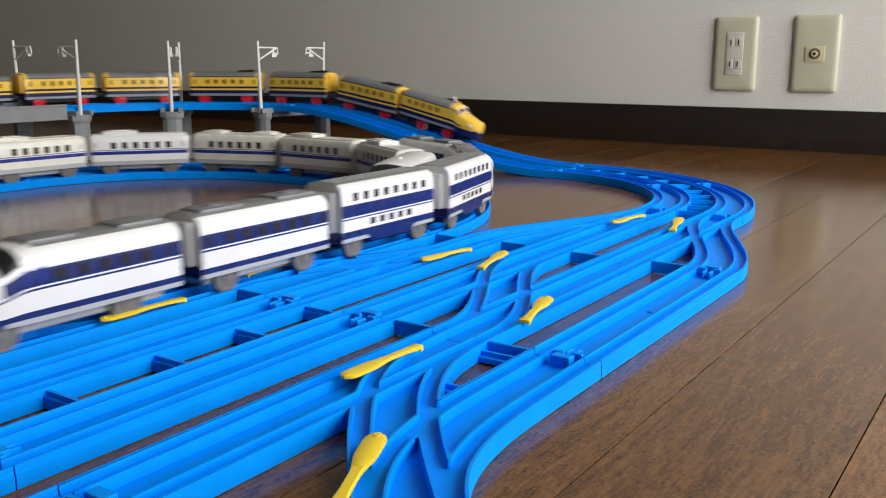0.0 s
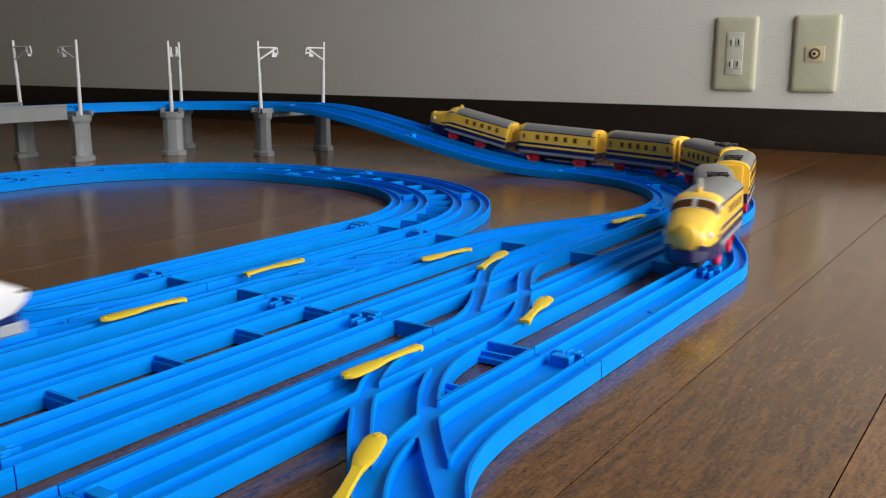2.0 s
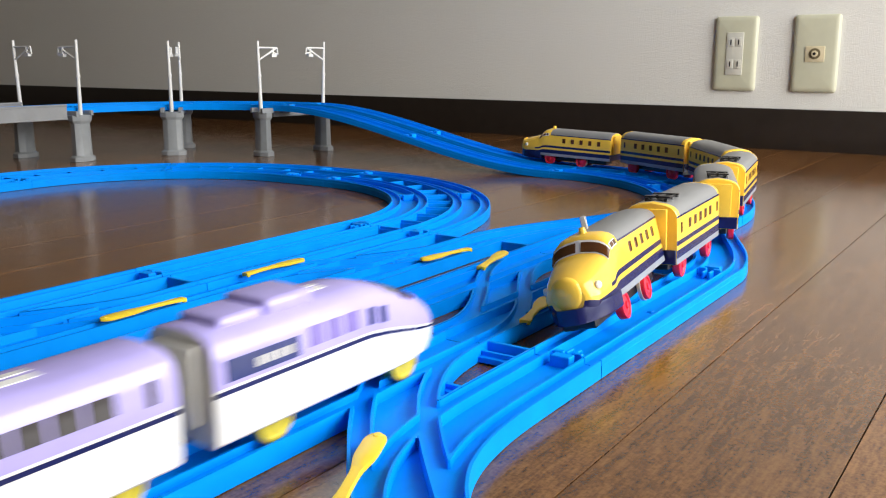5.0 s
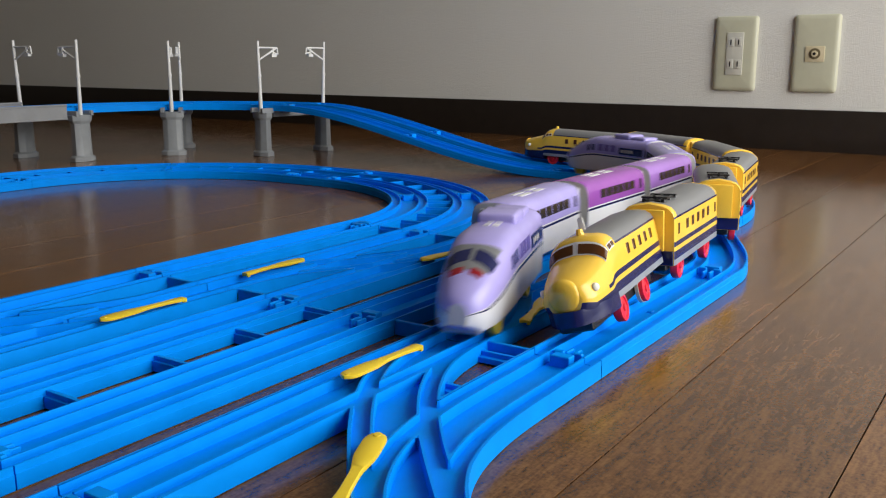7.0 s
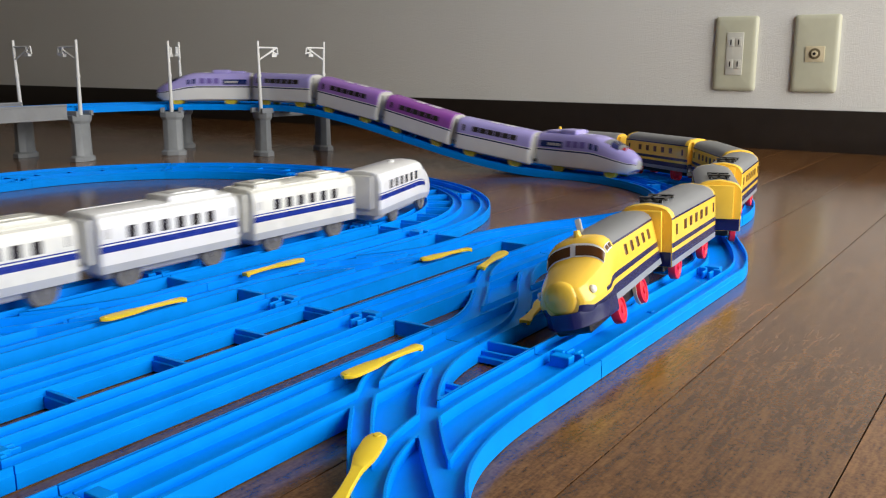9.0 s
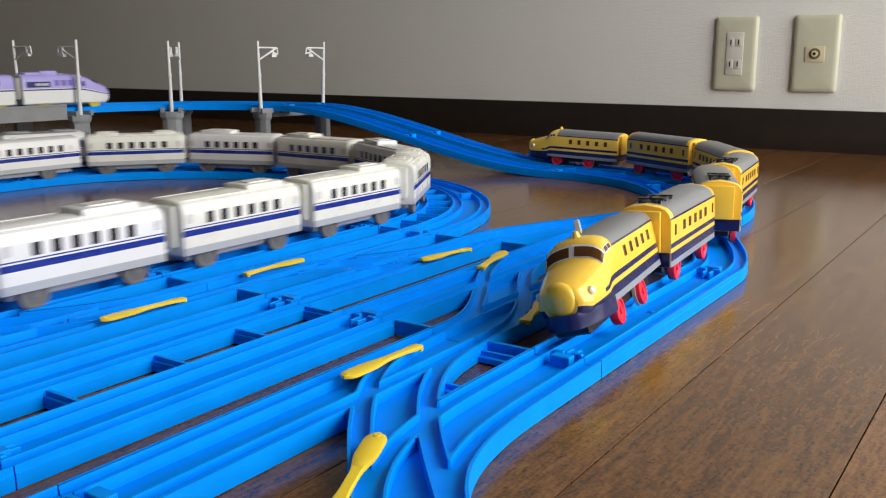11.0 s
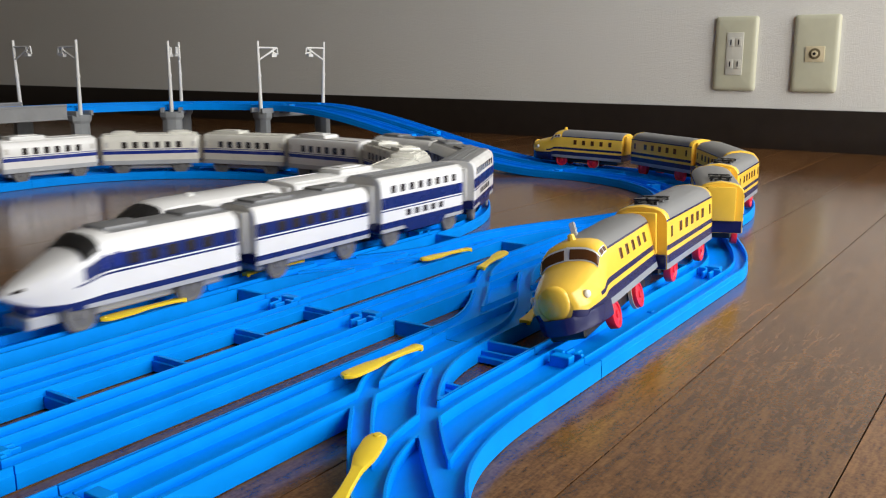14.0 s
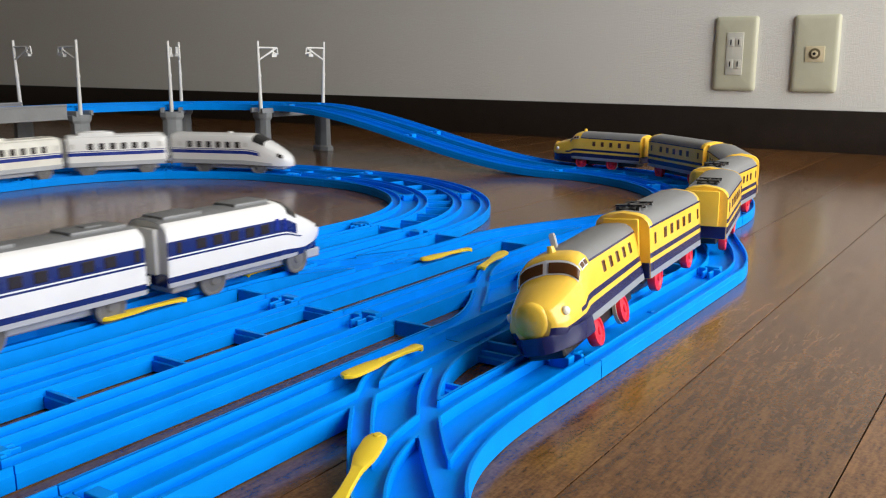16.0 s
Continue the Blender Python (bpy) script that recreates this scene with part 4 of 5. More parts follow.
def blue_mid():
    L = CAR
    car = tagged(new("blue_white_passenger_car"), "white toy train car with dark blue window band", "toy train car", "blue and white train")
    body = Body(blue_half(), L)
    part("body", body.mesh([WHITE, SILVER, NAVY2, SKIRT, ENDGREY]), None, car)
    for s in (-1, 1):
        for i in range(6):
            window(car, -0.033 + i * 0.0132, 0.0292, 0.0074, 0.0062, BW / 2, s, PANE)
        window(car, -0.05, 0.0292, 0.0038, 0.0066, BW / 2, s, PANE)
        window(car, 0.05, 0.0292, 0.0038, 0.0066, BW / 2, s, PANE)
        gangway(car, s * L / 2, s, 0.011, 0.0135, 0.041, ENDGREY)
        part("end_skirt", boxed(min(s * (L / 2 - 0.001), s * (L / 2 + 0.0006)), max(s * (L / 2 - 0.001), s * (L / 2 + 0.0006)), -BW / 2 + 0.001, BW / 2 - 0.001, 0.006, 0.0140, bevel=0.0004, seg=1), NAVY, car, "navy end skirt")
    for x in (-0.034, 0.03):
        part("roof_unit", boxed(x - 0.017, x + 0.017, -0.0095, 0.0095, 0.0440, 0.0470, bevel=0.0011, seg=2), SILVER, car, "grey roof unit")
        part("roof_vent", boxed(x - 0.005, x + 0.005, -0.004, 0.004, 0.0466, 0.0478, bevel=0.0005, seg=1), SILVER, car)
    running_gear(car, L, 0.0078, WHEEL["grey"], 0.034, BW, SKIRT)
    coupler(car, -L / 2, WHITE)
    return lift(car, 0.0058, 0.0457, 0.0105, 0.0485)


def blue_deck():
    L = CAR
    car = tagged(new("double_deck_car"), "white double-deck toy train car with wide blue band", "toy train car", "blue and white train")
    body = Body(blue_half(deck=True), L)
    part("body", body.mesh([WHITE, SILVER, NAVY2, SKIRT, ENDGREY]), None, car)
    for s in (-1, 1):
        for i in range(8):
            window(car, -0.041 + i * 0.0117, 0.0390, 0.0060, 0.0060, BW / 2 - 0.0002, s, PANE)
        for i in range(5):
            window(car, -0.022 + i * 0.0110, 0.0187, 0.0060, 0.0050, BW / 2, s, PANE)
        window(car, -0.052, 0.0292, 0.0042, 0.0066, BW / 2, s, STRIPE)
        b = bmesh.new()
        y0, y1 = s * (BW / 2 - 0.006), s * (BW / 2 + 0.0004)
        prof = [(-0.030, 0.0100), (-0.022, 0.0035), (0.022, 0.0035), (0.030, 0.0100)]
        r = [[b.verts.new((x, y, z)) for x, z in prof] for y in (y0, y1)]
        for i in range(4):
            b.faces.new((r[0][i], r[0][(i + 1) % 4], r[1][(i + 1) % 4], r[1][i]))
        b.faces.new(r[0])
        b.faces.new(r[1][::-1])
        part("lower_deck_skirt", b, NAVY2, car, "dark blue deep skirt")
        gangway(car, s * L / 2, s, 0.011, 0.0135, 0.043, ENDGREY)
        part("end_skirt", boxed(min(s * (L / 2 - 0.001), s * (L / 2 + 0.0006)), max(s * (L / 2 - 0.001), s * (L / 2 + 0.0006)), -BW / 2 + 0.001, BW / 2 - 0.001, 0.006, 0.0140, bevel=0.0004, seg=1), NAVY, car, "navy end skirt")
    for y in (-0.005, 0.0, 0.005):
        part("roof_seam", boxed(-L / 2 + 0.004, L / 2 - 0.004, y - 0.0003, y + 0.0003, 0.0492, 0.0503), SILVER, car)
    running_gear(car, L, 0.0078, WHEEL["grey"], 0.040, BW, NAVY)
    coupler(car, -L / 2, WHITE)
    return lift(car, 0.0058, 0.0457, 0.0105, 0.0485)


def blue_head():
    L, N = 0.142, 0.056
    top = [(0, 0.0457), (0.12, 0.0450), (0.20, 0.0432), (0.34, 0.0378), (0.45, 0.0346), (0.58, 0.0314), (0.74, 0.0272), (0.88, 0.0232), (0.96, 0.0206), (1.0, 0.0185)]
    wide = [(0, 1), (0.25, 0.97), (0.42, 0.90), (0.58, 0.78), (0.72, 0.63), (0.85, 0.45), (0.94, 0.29), (1.0, 0.10)]
    low = [(0, 0.0058), (0.5, 0.0060), (0.75, 0.0085), (0.9, 0.0130), (1.0, 0.0172)]
    body = Body(blue_half(), L, N, top, wide, low, 0.5)
    n0 = L / 2 - N
    car = tagged(new("blue_white_head_car"), "white pointed toy train end car with dark blue band", "toy train car", "blue and white train")
    def mat_of(seg, x, mt):
        if seg == 6 and x > n0 + 0.018:
            return 0
        if seg in (4,) and x > n0 + 0.022:
            return 0
        if seg in (0, 1, 2) and x > n0 + 0.02:
            return 2
        if mt == 1 and x > n0 - 0.002:
            return 0
        return mt
    part("body", body.mesh([WHITE, SILVER, NAVY2, SKIRT, ENDGREY], mat_of), None, car)
    for s in (-1, 1):
        part("windscreen", body.patch(n0 + N * 0.17, n0 + N * 0.33, 7.9, 12, s, 0.0008, 8, 7), BLACK, car, "black windscreen half")
        part("headlight", body.patch(n0 + N * 0.84, n0 + N * 0.93, 7.2, 8.2, s, 0.0005, 4, 3), PANE, car, "dark slanted headlight")
        for i in range(5):
            window(car, -0.047 + i * 0.0128, 0.0292, 0.0074, 0.0062, BW / 2, s, PANE)
        window(car, -0.063, 0.0292, 0.0036, 0.0066, BW / 2, s, PANE)
        part("cab_door", body.patch(n0 - 0.002, n0 + 0.0015, 6.2, 7.2, s, 0.0004, 3, 3), STRIPE, car)
        part("cab_window", body.patch(n0 + 0.006, n0 + 0.0085, 6.2, 7.2, s, 0.0004, 3, 3), STRIPE, car)
    gangway(car, -L / 2, -1, 0.011, 0.0135, 0.041, ENDGREY)
    part("end_skirt", boxed(-L / 2 - 0.0006, -L / 2 + 0.001, -BW / 2 + 0.001, BW / 2 - 0.001, 0.006, 0.0140, bevel=0.0004, seg=1), NAVY, car, "navy end skirt")
    for x in (-0.052, 0.002):
        part("roof_unit", boxed(x - 0.014, x + 0.014, -0.0095, 0.0095, 0.0440, 0.0470, bevel=0.0011, seg=2), SILVER, car, "grey roof unit")
    part("nose_skirt", boxed(L / 2 - 0.034, L / 2 - 0.010, -0.0095, 0.0095, 0.0040, 0.0120, bevel=0.003, seg=2), NAVY2, car, "dark blue nose skirt")
    running_gear(car, L, 0.0078, WHEEL["grey"], 0.036, BW, SKIRT)
    return lift(car, 0.0058, 0.0457, 0.0105, 0.0485)


# --- white train with a narrow blue stripe
def cream_half():
    h = BW / 2
    return [(h - 0.001, 0.0058, 3), (h, 0.0062, 3), (h, 0.0112, 0), (h, 0.0190, 2), (h, 0.0231, 0), (h, 0.0241, 2), (h, 0.0249, 0), (h, 0.0340, 0),
            (h - 0.0006, 0.0375, 0), (h - 0.0022, 0.0405, 0), (h - 0.0060, 0.0425, 0), (0.0, 0.0436, 0)]


def cream_mid(units, skin, label):
    L = CAR
    car = tagged(new("white_passenger_car"), label, "toy train car", "white train")
    body = Body(cream_half(), L)
    part("body", body.mesh([skin, SILVER, STRIPE, SKIRT, skin]), None, car)
    for s in (-1, 1):
        for i in range(6):
            window(car, -0.0325 + i * 0.0125, 0.0300, 0.0062, 0.0076, BW / 2, s, PANE)
        for x in (-0.050, 0.050):
            window(car, x, 0.0308, 0.0046, 0.0062, BW / 2, s, ENDGREY)
        gangway(car, s * L / 2, s, 0.0115, 0.0115, 0.0395, skin)
    for x, w, hh in units:
        b = boxed(x - w, x + w, -0.0115, 0.0115, 0.0415, 0.0436 + hh, bevel=0.0016, seg=2)
        box(b, x - w * 0.6, x + w * 0.6, -0.006, 0.006, 0.0434 + hh, 0.0444 + hh)
        part("roof_fairing", b, skin, car)
    for y in (-0.013, 0.013):
        part("roof_seam", boxed(-L / 2 + 0.003, L / 2 - 0.003, y - 0.0003, y + 0.0003, 0.0405, 0.0428), skin, car)
    running_gear(car, L, 0.0078, WHEEL["grey"], 0.034, BW, SKIRT)
    coupler(car, -L / 2, WHITE)
    return lift(car, 0.0058, 0.0436, 0.0100, 0.0470)


def cream_head():
    L, N = 0.152, 0.058
    top = [(0, 0.0436), (0.1, 0.0432), (0.22, 0.0418), (0.36, 0.0380), (0.5, 0.0335), (0.65, 0.0288), (0.8, 0.0232), (0.9, 0.0188), (0.97, 0.0142), (1.0, 0.0100)]
    wide = [(0, 1), (0.3, 0.985), (0.5, 0.95), (0.65, 0.88), (0.78, 0.78), (0.88, 0.64), (0.95, 0.46), (1.0, 0.2)]
    low = [(0, 0.0058), (0.5, 0.0045), (1.0, 0.0040)]
    body = Body(cream_half(), L, N, top, wide, low, 0.5)
    n0 = L / 2 - N
    car = tagged(new("white_head_car"), "white sloping-nosed toy train end car with blue stripe", "toy train car", "white train")
    def mat_of(seg, x, mt):
        return 0 if x > n0 + 0.022 and (mt == 2 or (mt == 3 and x > n0 + 0.035)) else mt
    part("body", body.mesh([WHITE, SILVER, STRIPE, SKIRT, ENDGREY], mat_of), None, car)
    for s in (-1, 1):
        part("windscreen", body.patch(n0 + N * 0.22, n0 + N * 0.46, 7.6, 11, s, 0.0005, 6, 5), BLACK, car, "black windscreen half")
        part("headlight", body.patch(n0 + N * 0.74, n0 + N * 0.84, 6.2, 7.2, s, 0.0005, 4, 3), PANE, car, "dark headlight")
        for i in range(6):
            window(car, -0.051 + i * 0.0125, 0.0300, 0.0062, 0.0076, BW / 2, s, PANE)
        for x in (-0.064, 0.022):
            window(car, x, 0.0302, 0.0036, 0.0056, BW / 2 - 0.0002, s, ENDGREY)
    gangway(car, -L / 2, -1, 0.0115, 0.0115, 0.0395, ENDGREY)
    b = bmesh.new()
    lathe(b, [(0.003, 0.0), (0.003, 0.0016), (0.0015, 0.002)], Matrix.Translation((-0.005, 0, 0.0432)) @ Matrix.Rotation(radians(90), 4, "X"), 12)
    part("switch_knob", b, WHITE, car)
    running_gear(car, L, 0.0078, WHEEL["grey"], 0.036, BW, SKIRT)
    return lift(car, 0.0058, 0.0436, 0.0100, 0.0470)


def side_sticker(car):
    """A pink mark over a slanting blue bar, stuck on one side."""
    y0, y1 = BW / 2 - 0.0004, BW / 2 + 0.0009
    b = bmesh.new()
    ring = []
    for i in range(14):
        r = 0.0072 if i % 2 else 0.0050
        a = i * math.tau / 14
        ring.append((0.005 + 1.25 * r * math.cos(a), 0.0222 + 0.72 * r * math.sin(a)))
    low, top = ([b.verts.new((x, y, z)) for x, z in ring] for y in (y0, y1))
    for i in range(14):
        b.faces.new((low[i], low[(i + 1) % 14], top[(i + 1) % 14], top[i]))
    b.faces.new(low[::-1])
    b.faces.new(top)
    part("sticker", b, PINK, car, "pink jagged sticker")
    b = bmesh.new()
    ring = [(0.0045, 0.0370), (-0.0005, 0.0370), (-0.0075, 0.0135), (-0.0025, 0.0135)]
    low, top = ([b.verts.new((x, y, z)) for x, z in ring] for y in (y0, y1 - 0.0004))
    for i in range(4):
        b.faces.new((low[i], low[(i + 1) % 4], top[(i + 1) % 4], top[i]))
    b.faces.new(low[::-1])
    b.faces.new(top)
    part("sticker_bar", b, STRIPE, car, "slanting blue bar")


# --- lilac train
def lilac_half():
    h = BW / 2
    return [(h - 0.0014, 0.0045, 1), (h - 0.0004, 0.0056, 1), (h, 0.0120, 1), (h, 0.0229, 2), (h, 0.0246, 1), (h, 0.0256, 0), (h - 0.0002, 0.0310, 0), (h - 0.0008, 0.0365, 0),
            (h - 0.0022, 0.0405, 0), (h - 0.0050, 0.0432, 0), (h - 0.0095, 0.0446, 0), (0.0, 0.0452, 0)]


def lilac_mid(skin, label):
    L = CAR
    car = tagged(new("lilac_passenger_car"), label, "toy train car", "lilac train")
    body = Body(lilac_half(), L)
    part("body", body.mesh([skin, WHITE, NAVY, SKIRT, ENDGREY]), None, car)
    for s in (-1, 1):
        for i in range(6):
            part("window", body.patch(-0.034 + i * 0.0112, -0.0246 + i * 0.0112, 5.9, 7.1, s, 0.0004, 2, 3), PANE, car)
        part("door_window", body.patch(0.043, 0.0465, 5.7, 7.1, s, 0.0004, 2, 3), PANE, car)
        gangway(car, s * L / 2, s, 0.0105, 0.0115, 0.0405, ENDGREY)
        for i in range(2):
            part("roof_marking", body.patch(-0.024 + i * 0.026, -0.006 + i * 0.022, 10.45, 10.85, s, 0.0003, 2, 2), WHITE, car)
    running_gear(car, L, 0.0074, WHEEL["yellow"], 0.034, BW, SKIRT)
    coupler(car, -L / 2)
    return lift(car, 0.0045, 0.0452, 0.0070, 0.0474)


def lilac_head():
    L, N = 0.142, 0.062
    top = [(0, 0.0452), (0.1, 0.0446), (0.25, 0.0425), (0.4, 0.0395), (0.55, 0.0360), (0.7, 0.0322), (0.83, 0.0283), (0.92, 0.0248), (0.97, 0.0222), (1.0, 0.0195)]
    wide = [(0, 1), (0.3, 0.985), (0.5, 0.95), (0.65, 0.89), (0.78, 0.80), (0.88, 0.68), (0.95, 0.53), (1.0, 0.28)]
    low = [(0, 0.0045), (0.6, 0.0030), (0.85, 0.0036), (1.0, 0.0085)]
    body = Body(lilac_half(), L, N, top, wide, low, 0.7)
    n0 = L / 2 - N
    car = tagged(new("lilac_head_car"), "lilac and white long-nosed toy train end car", "toy train car", "lilac train")
    part("body", body.mesh([LILAC, WHITE, NAVY, SKIRT, ENDGREY]), None, car)
    for s in (-1, 1):
        part("nose_panel", body.patch(n0 + N * 0.34, n0 + N * 0.70, 8.6, 11, s, 0.0003, 8, 5), SILVER, car, "grey panel over the nose")
        part("windscreen", body.patch(n0 + N * 0.50, n0 + N * 0.66, 8.0, 10.8, s, 0.0006, 6, 5, -0.005), NAVY, car, "dark navy windscreen half")
        part("headlight", body.patch(n0 + N * 0.70, n0 + N * 0.77, 9.0, 10.6, s, 0.0005, 4, 3, -0.002), REDLAMP, car, "dark red headlight")
        part("side_panel", body.patch(-0.066, -0.030, 5.3, 6.7, s, 0.0004, 4, 3), NAVY2, car, "dark blue side panel")
        for i in range(4):
            part("panel_bar", body.patch(-0.052 + i * 0.005, -0.0485 + i * 0.005, 5.7, 6.3, s, 0.0006, 1, 1), ENDGREY, car)
        for i in range(3):
            part("window", body.patch(-0.024 + i * 0.0105, -0.0165 + i * 0.0105, 5.6, 7.0, s, 0.0004, 2, 3), TINTED, car)
        for i in range(2):
            part("cab_window", body.patch(n0 + 0.002 + i * 0.008, n0 + 0.0065 + i * 0.008, 5.6, 6.9, s, 0.0004, 2, 3), NAVY2, car)
        for i in range(2):
            part("roof_marking", body.patch(-0.020 + i * 0.012, -0.012 + i * 0.012, 10.5, 10.9, s, 0.0003, 2, 2), WHITE, car)
    part("roof_fairing", boxed(-0.040, -0.014, -0.0115, 0.0115, 0.042, 0.0495, bevel=0.003, seg=3), LILAC, car)
    part("roof_fairing", boxed(-0.062, -0.040, -0.0105, 0.0105, 0.042, 0.0475, bevel=0.0025, seg=3), LILAC, car)
    gangway(car, -L / 2, -1, 0.0105, 0.0115, 0.0405, ENDGREY)
    running_gear(car, L, 0.0074, WHEEL["yellow"], 0.040, BW, SKIRT)
    return lift(car, 0.0045, 0.0452, 0.0070, 0.0474)


WHEEL = {"small red": wheel_mesh(0.0074, RED), "red": wheel_mesh(0.0084, RED), "grey": wheel_mesh(0.0096, WHEELGREY), "yellow": wheel_mesh(0.0092, WHEELYEL)}


# ---------------------------------------------------------------- paths of the trains
def join(*ps):
    o = []
    for p in ps:
        for q in p:
            if not o or math.dist(o[-1], q) > 1e-6:
                o.append(q)
    return o


class Line:
    def __init__(self, pts, loop=False):
        self.p = np.array(pts)
        self.s = np.r_[0, np.cumsum(np.linalg.norm(np.diff(self.p, axis=0), axis=1))]
        self.loop = loop

    def at(self, s):
        if self.loop:
            s = s % self.s[-1]
        return Vector([float(np.interp(s, self.s, self.p[:, i])) for i in range(3)])


def oval(v, r):
    return join(straight((UL, v, 0), (U2, v, 0), 40), arc(U2, VA1, r, -90, 0, 0, 60), straight((U2 + r, VA1, 0), (U2 + r, VA2, 0)), arc(U2, VA2, r, 0, 90, 0, 60),
                straight((U2, VA2 + r, 0), (UL, VA2 + r, 0), 40), arc(UL, VA2, r, 90, 180, 0, 60), straight((UL - r, VA2, 0), (UL - r, VA1, 0)), arc(UL, VA1, r, 180, 270, 0, 60))


def climb(r):
    return join(arc(U3, VR0, r, -90, 0, 0, 60), slope(U3 + r), arc(U3, VR1, r, 0, 90, ZE, 60), straight((U3, VR1 + r, ZE), (U3 - 8 * J, VR1 + r, ZE), 40))


LINE_A = Line(oval(A_, R1), True)
LINE_B = Line(oval(B_, R2)[::-1], True)
LINE_P = Line(join(straight((UL, F_, 0), (0.388, F_, 0), 40), scurve(0.388, F_, 0.552, G_), straight((0.552, G_, 0), (U3, G_, 0)), climb(R1)))
# the first yellow cars stand off their siding: sideways place and turn, by place along it
ASIDE = [(0.0, 0.1815), (0.30, 0.177), (0.35, 0.181), (0.40, 0.1865), (0.45, 0.1925), (0.5, 0.199), (0.54, 0.2025), (0.60, 0.206), (0.68, 0.2135), (0.74, 0.222), (9.0, 0.222)]
TURN = [(0.0, 7.5), (0.47, 7.5), (0.54, 4.2), (0.60, 5.0), (0.68, 10.0), (9.0, 10.0)]
# by place along the siding: how far its cars roll over, in degrees, and ride up on the rims
ROLL = [(0.0, 15.0), (0.47, 15.0), (0.535, 4.0), (0.62, 1.0), (0.70, 0.0), (9.0, 0.0)]
RIDE = [(0.0, -0.002), (0.415, -0.002), (0.467, -0.0004), (0.535, 0.0035), (0.62, 0.002), (0.72, 0.0), (9.0, 0.0)]
LINE_Y = Line(join(straight((UL, E_, 0), (U2, E_, 0), 40), scurve(U2, E_, U3 - 0.012, F_), [(U3, F_, 0.0)], climb(R2))[::-1])


def glide(keys):
    """Distance along the line at t, by monotone cubic steps through (t, s)."""
    ts, ss = [k[0] for k in keys], [k[1] for k in keys]
    d = [(b - a) / (tb - ta) for a, b, ta, tb in zip(ss, ss[1:], ts, ts[1:])]
    m = [d[0]] + [0.0 if p * q <= 0 else 2 * p * q / (p + q) for p, q in zip(d, d[1:])] + [d[-1]]

    def f(t):
        for i in range(len(d)):
            if t <= ts[i + 1] or i == len(d) - 1:
                h = ts[i + 1] - ts[i]
                x = min(1.0, max(0.0, (t - ts[i]) / h))
                return ((2 * x ** 3 - 3 * x ** 2 + 1) * ss[i] + (x ** 3 - 2 * x ** 2 + x) * h * m[i] + (3 * x ** 2 - 2 * x ** 3) * ss[i + 1] + (x ** 3 - x ** 2) * h * m[i + 1])
    return f


PITCH = 0.1255          # from car to car


def car_pose(line, s, flip, t, half=0.034):
    a, b = line.at(s + half), line.at(s - half)
    d = a - b
    yaw = math.atan2(d.y, d.x)
    tilt = math.atan2(d.z, math.hypot(d.x, d.y))
    mid = (a + b) / 2
    siding = line is LINE_Y and mid.y < 0.3
    if siding:
        reach = 0.58 + 0.10 * smooth(t - 15.0)      # one more car slips aside at the end
        w = 1 - smooth((mid.x - reach) / 0.06)
        mid.y += (lerp_table(ASIDE, mid.x) - mid.y) * w
        yaw += (radians(lerp_table(TURN, mid.x)) - math.pi - yaw) * w
    up = LEDGE + (lerp_table(RIDE, mid.x) if siding else 0.0)
    m = Matrix.Translation(mid + Vector((0, 0, up))) @ Matrix.Rotation(yaw, 4, "Z") @ Matrix.Rotation(-tilt, 4, "Y")
    if siding:
        m = m @ Matrix.Rotation(radians(lerp_table(ROLL, mid.x)), 4, "X")
    return m @ Matrix.Rotation(math.pi, 4, "Z") if flip else m


def run(cars, line, keys, step=0.1):
    """cars: (object, distance of its middle behind the train's nose, turned round, how far it hangs back once it stands)."""
    f = glide(keys)
    n = round(16.0 / step)
    for ob, back, flip, late in cars:
        walk(ob, [(i * step, car_pose(line, f(i * step) - back - late * smooth(i * step - 1.7), flip, i * step)) for i in range(n + 1)])


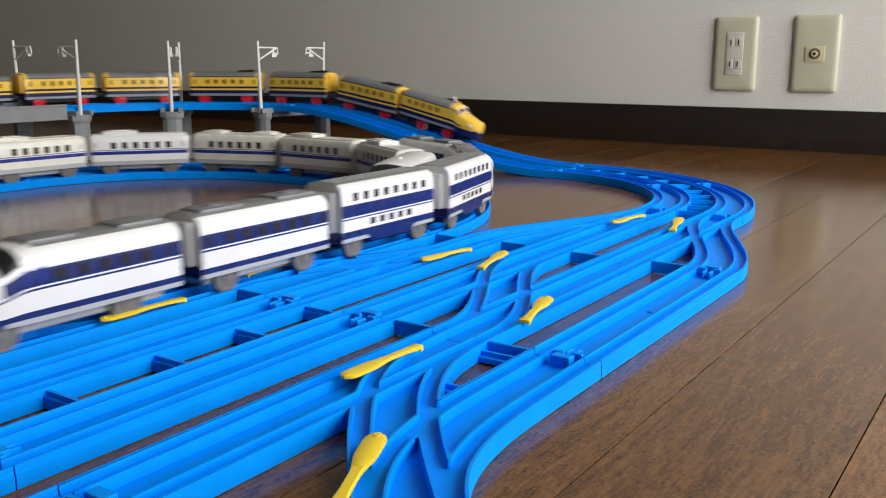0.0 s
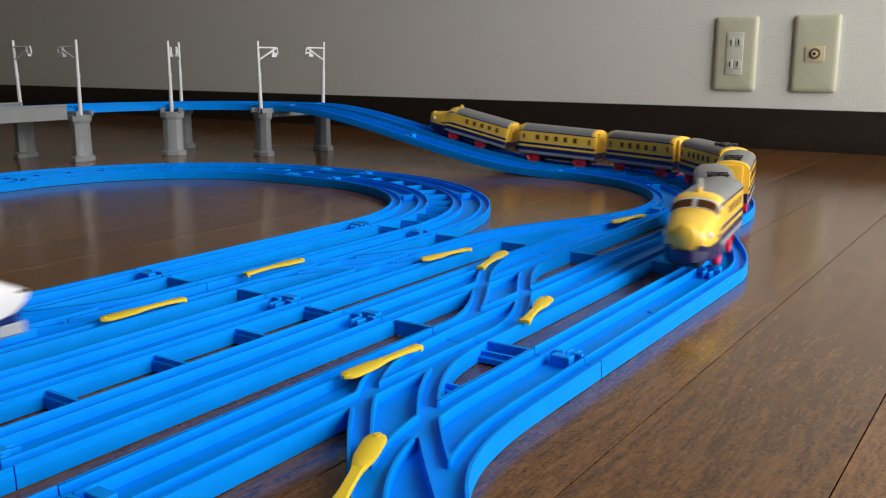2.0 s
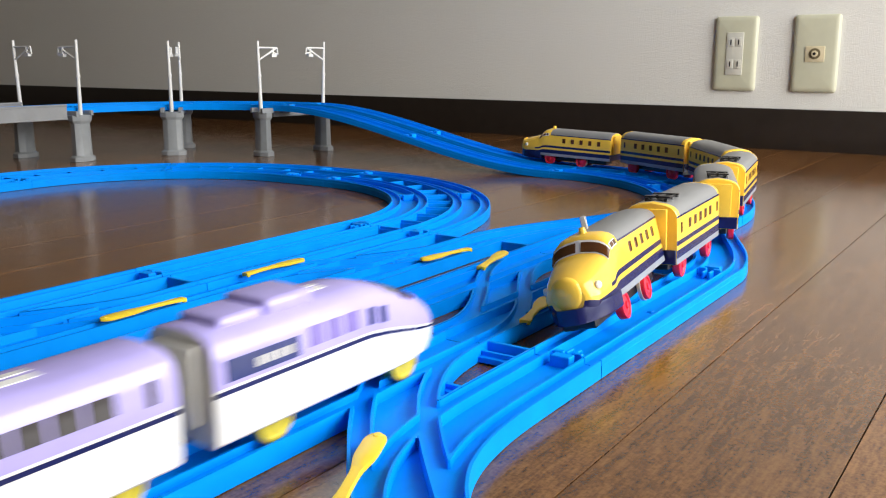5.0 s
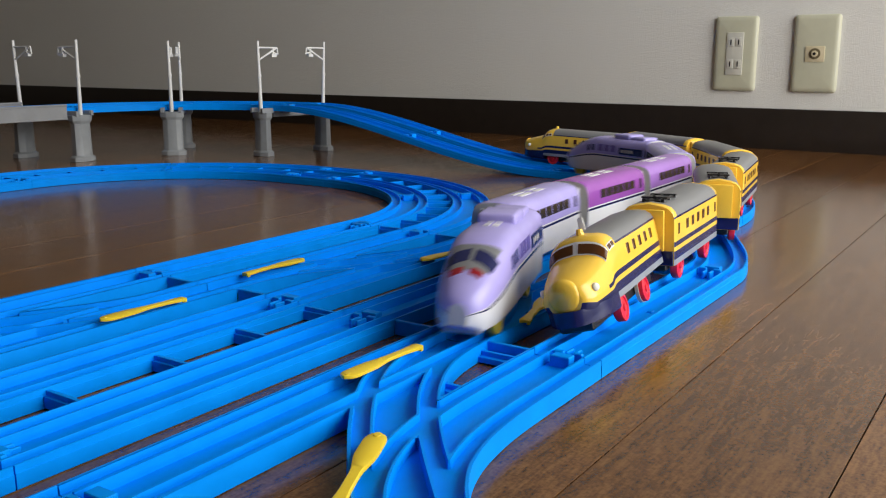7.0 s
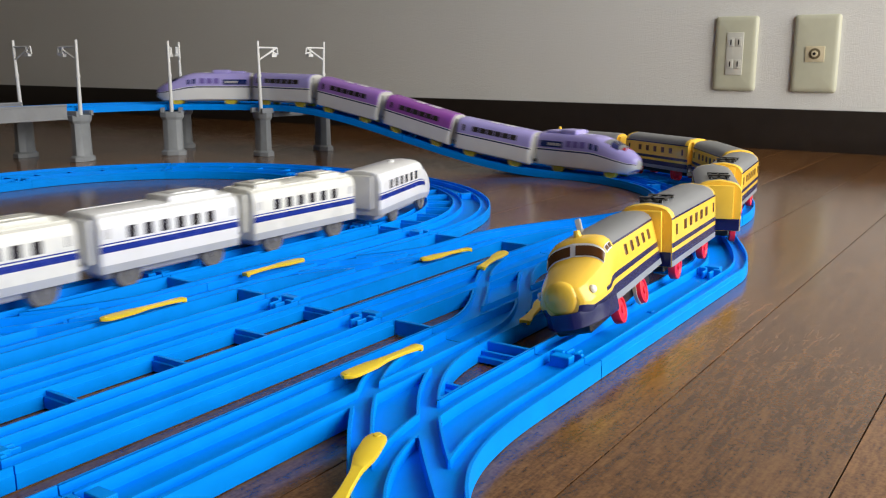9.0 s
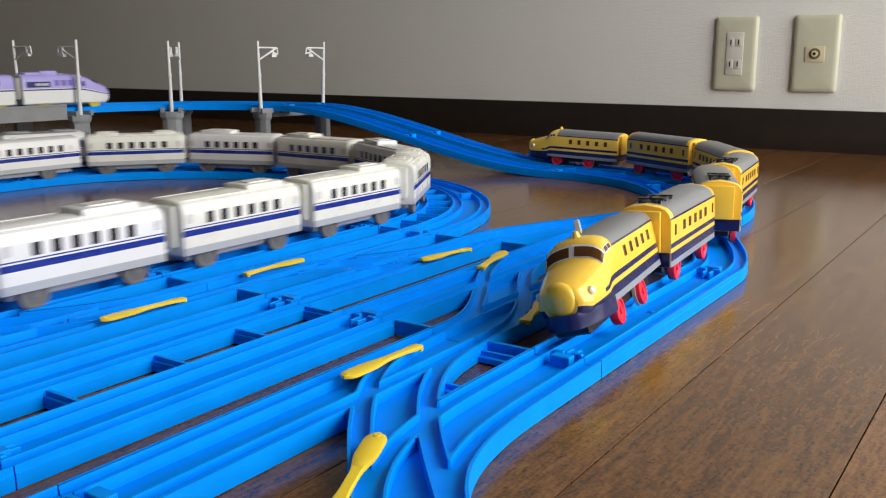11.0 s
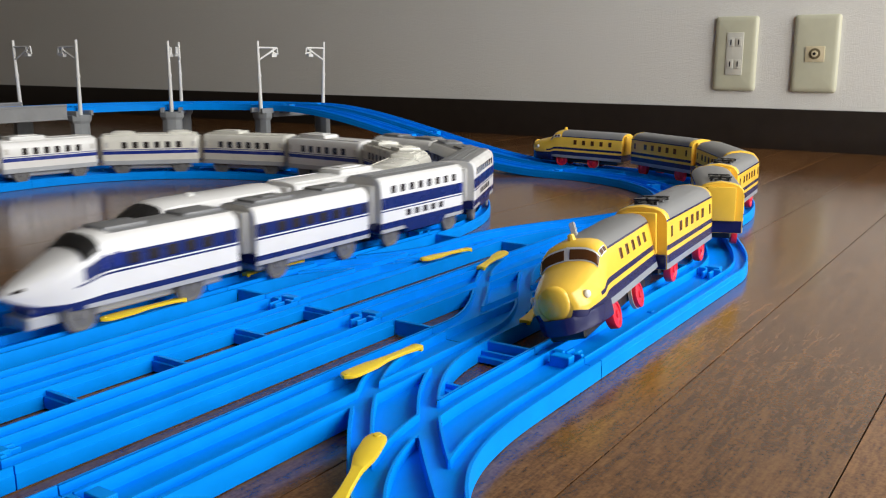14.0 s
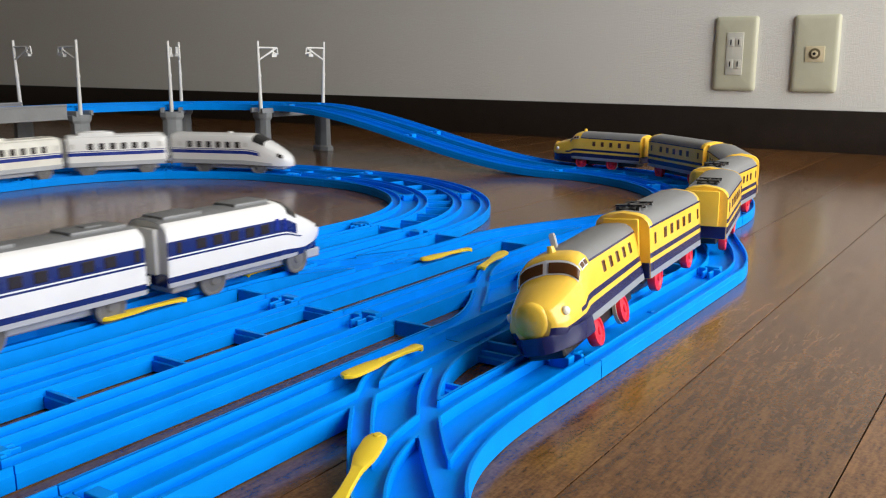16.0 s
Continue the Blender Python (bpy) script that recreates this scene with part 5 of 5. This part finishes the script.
def make_trains():
    I = Matrix.Identity(4)
    t = {}
    h = yellow_head()
    m1, m2 = yellow_mid(True), yellow_mid(False)
    mids = [m1, copy_thing(m1, I), copy_thing(m1, I), m2, copy_thing(m2, I)]
    tail = yellow_head(0.0100, 0.0452)
    for c in list(tail.children):
        if c.name.startswith("antenna"):
            bpy.data.objects.remove(c)
    t["Y"] = (h, mids, tail, 0.130)
    h = blue_head()
    m1, d1 = blue_mid(), blue_deck()
    t["B"] = (h, [m1, d1, copy_thing(d1, I), copy_thing(m1, I)], copy_thing(h, I), 0.142)
    h = cream_head()
    a = cream_mid(((0.026, 0.018, 0.0026),), CREAM, "yellowed white toy train car with blue stripe")
    b = cream_mid(((-0.034, 0.013, 0.0018), (0.032, 0.013, 0.0020)), CREAM, "yellowed white toy train car with two roof fairings")
    c = cream_mid(((0.022, 0.020, 0.0032),), WHITE, "white toy train car with blue stripe and fairing")
    order = [b, c, a, copy_thing(c, I), copy_thing(b, I), copy_thing(a, I)]
    side_sticker(order[5])
    while len(order) < 14:
        order.append(copy_thing((a, c, b)[len(order) % 3], I))
    t["A"] = (h, order, copy_thing(h, I), 0.152)
    h = lilac_head()
    m = lilac_mid(LILAC, "lilac and white toy train car with navy line")
    mids = [m, lilac_mid(PURPLE, "purple and white toy train car with navy line"), lilac_mid(MAGENTA, "magenta purple and white toy train car"), copy_thing(m, I)]
    t["P"] = (h, mids, copy_thing(h, I), 0.142)
    return t


def consist(head, mids, tail, lh, pitch=PITCH, gap=0.015, slack=()):
    rows = [(head, lh / 2, False, 0.0)]
    s = lh + gap
    for i, m in enumerate(mids):
        rows.append((m, s + CAR / 2, False, slack[i] if i < len(slack) else 0.0))
        s += pitch
    rows.append((tail, s + lh / 2, True, 0.0))
    return rows


build_room()
build_plates()
build_tracks()
build_piers()
TRAINS = make_trains()


def motions():
    run(consist(*TRAINS["Y"], 0.1333, 0.005, (0.0, 0.026, 0.014, 0.005)), LINE_Y, KEYS_Y)
    run(consist(*TRAINS["B"]), LINE_B, KEYS_B)
    run(consist(*TRAINS["A"]), LINE_A, KEYS_A)
    run(consist(*TRAINS["P"], 0.1225), LINE_P, KEYS_P)


# distance of each train's nose along its line, by time
KEYS_Y = [(0.0, 2.460), (0.4, 2.650), (0.8, 2.843), (1.2, 3.034), (1.5, 3.175), (2.0, 3.313), (2.4, 3.395), (2.8, 3.443), (3.5, 3.459), (4.2, 3.466), (6.5, 3.471), (8.0, 3.475), (12.0, 3.480), (14.5, 3.488), (16.0, 3.515)]
KEYS_B = [(0.0, 3.982), (0.6, 4.20), (1.2, 4.415), (1.6, 4.571), (12.5, 8.69), (13.5, 9.068), (14.0, 9.25), (15.0, 9.60), (15.3, 9.70), (15.5, 9.735), (16.0, 9.82)]
KEYS_A = [(0.0, 3.805), (0.8, 4.115), (1.6, 4.435), (8.0, 6.471), (8.5, 6.633), (9.0, 6.80), (12.5, 8.0), (15.5, 8.96), (16.0, 9.145)]
KEYS_P = [(0.0, 0.95), (2.6, 1.0), (4.2, 1.24), (6.5, 2.077), (7.0, 2.279), (7.5, 2.452), (8.0, 2.62), (8.5, 2.785), (9.0, 2.96), (9.2, 3.03), (11.3, 3.92), (13.5, 4.4), (16.0, 4.6)]
motions()
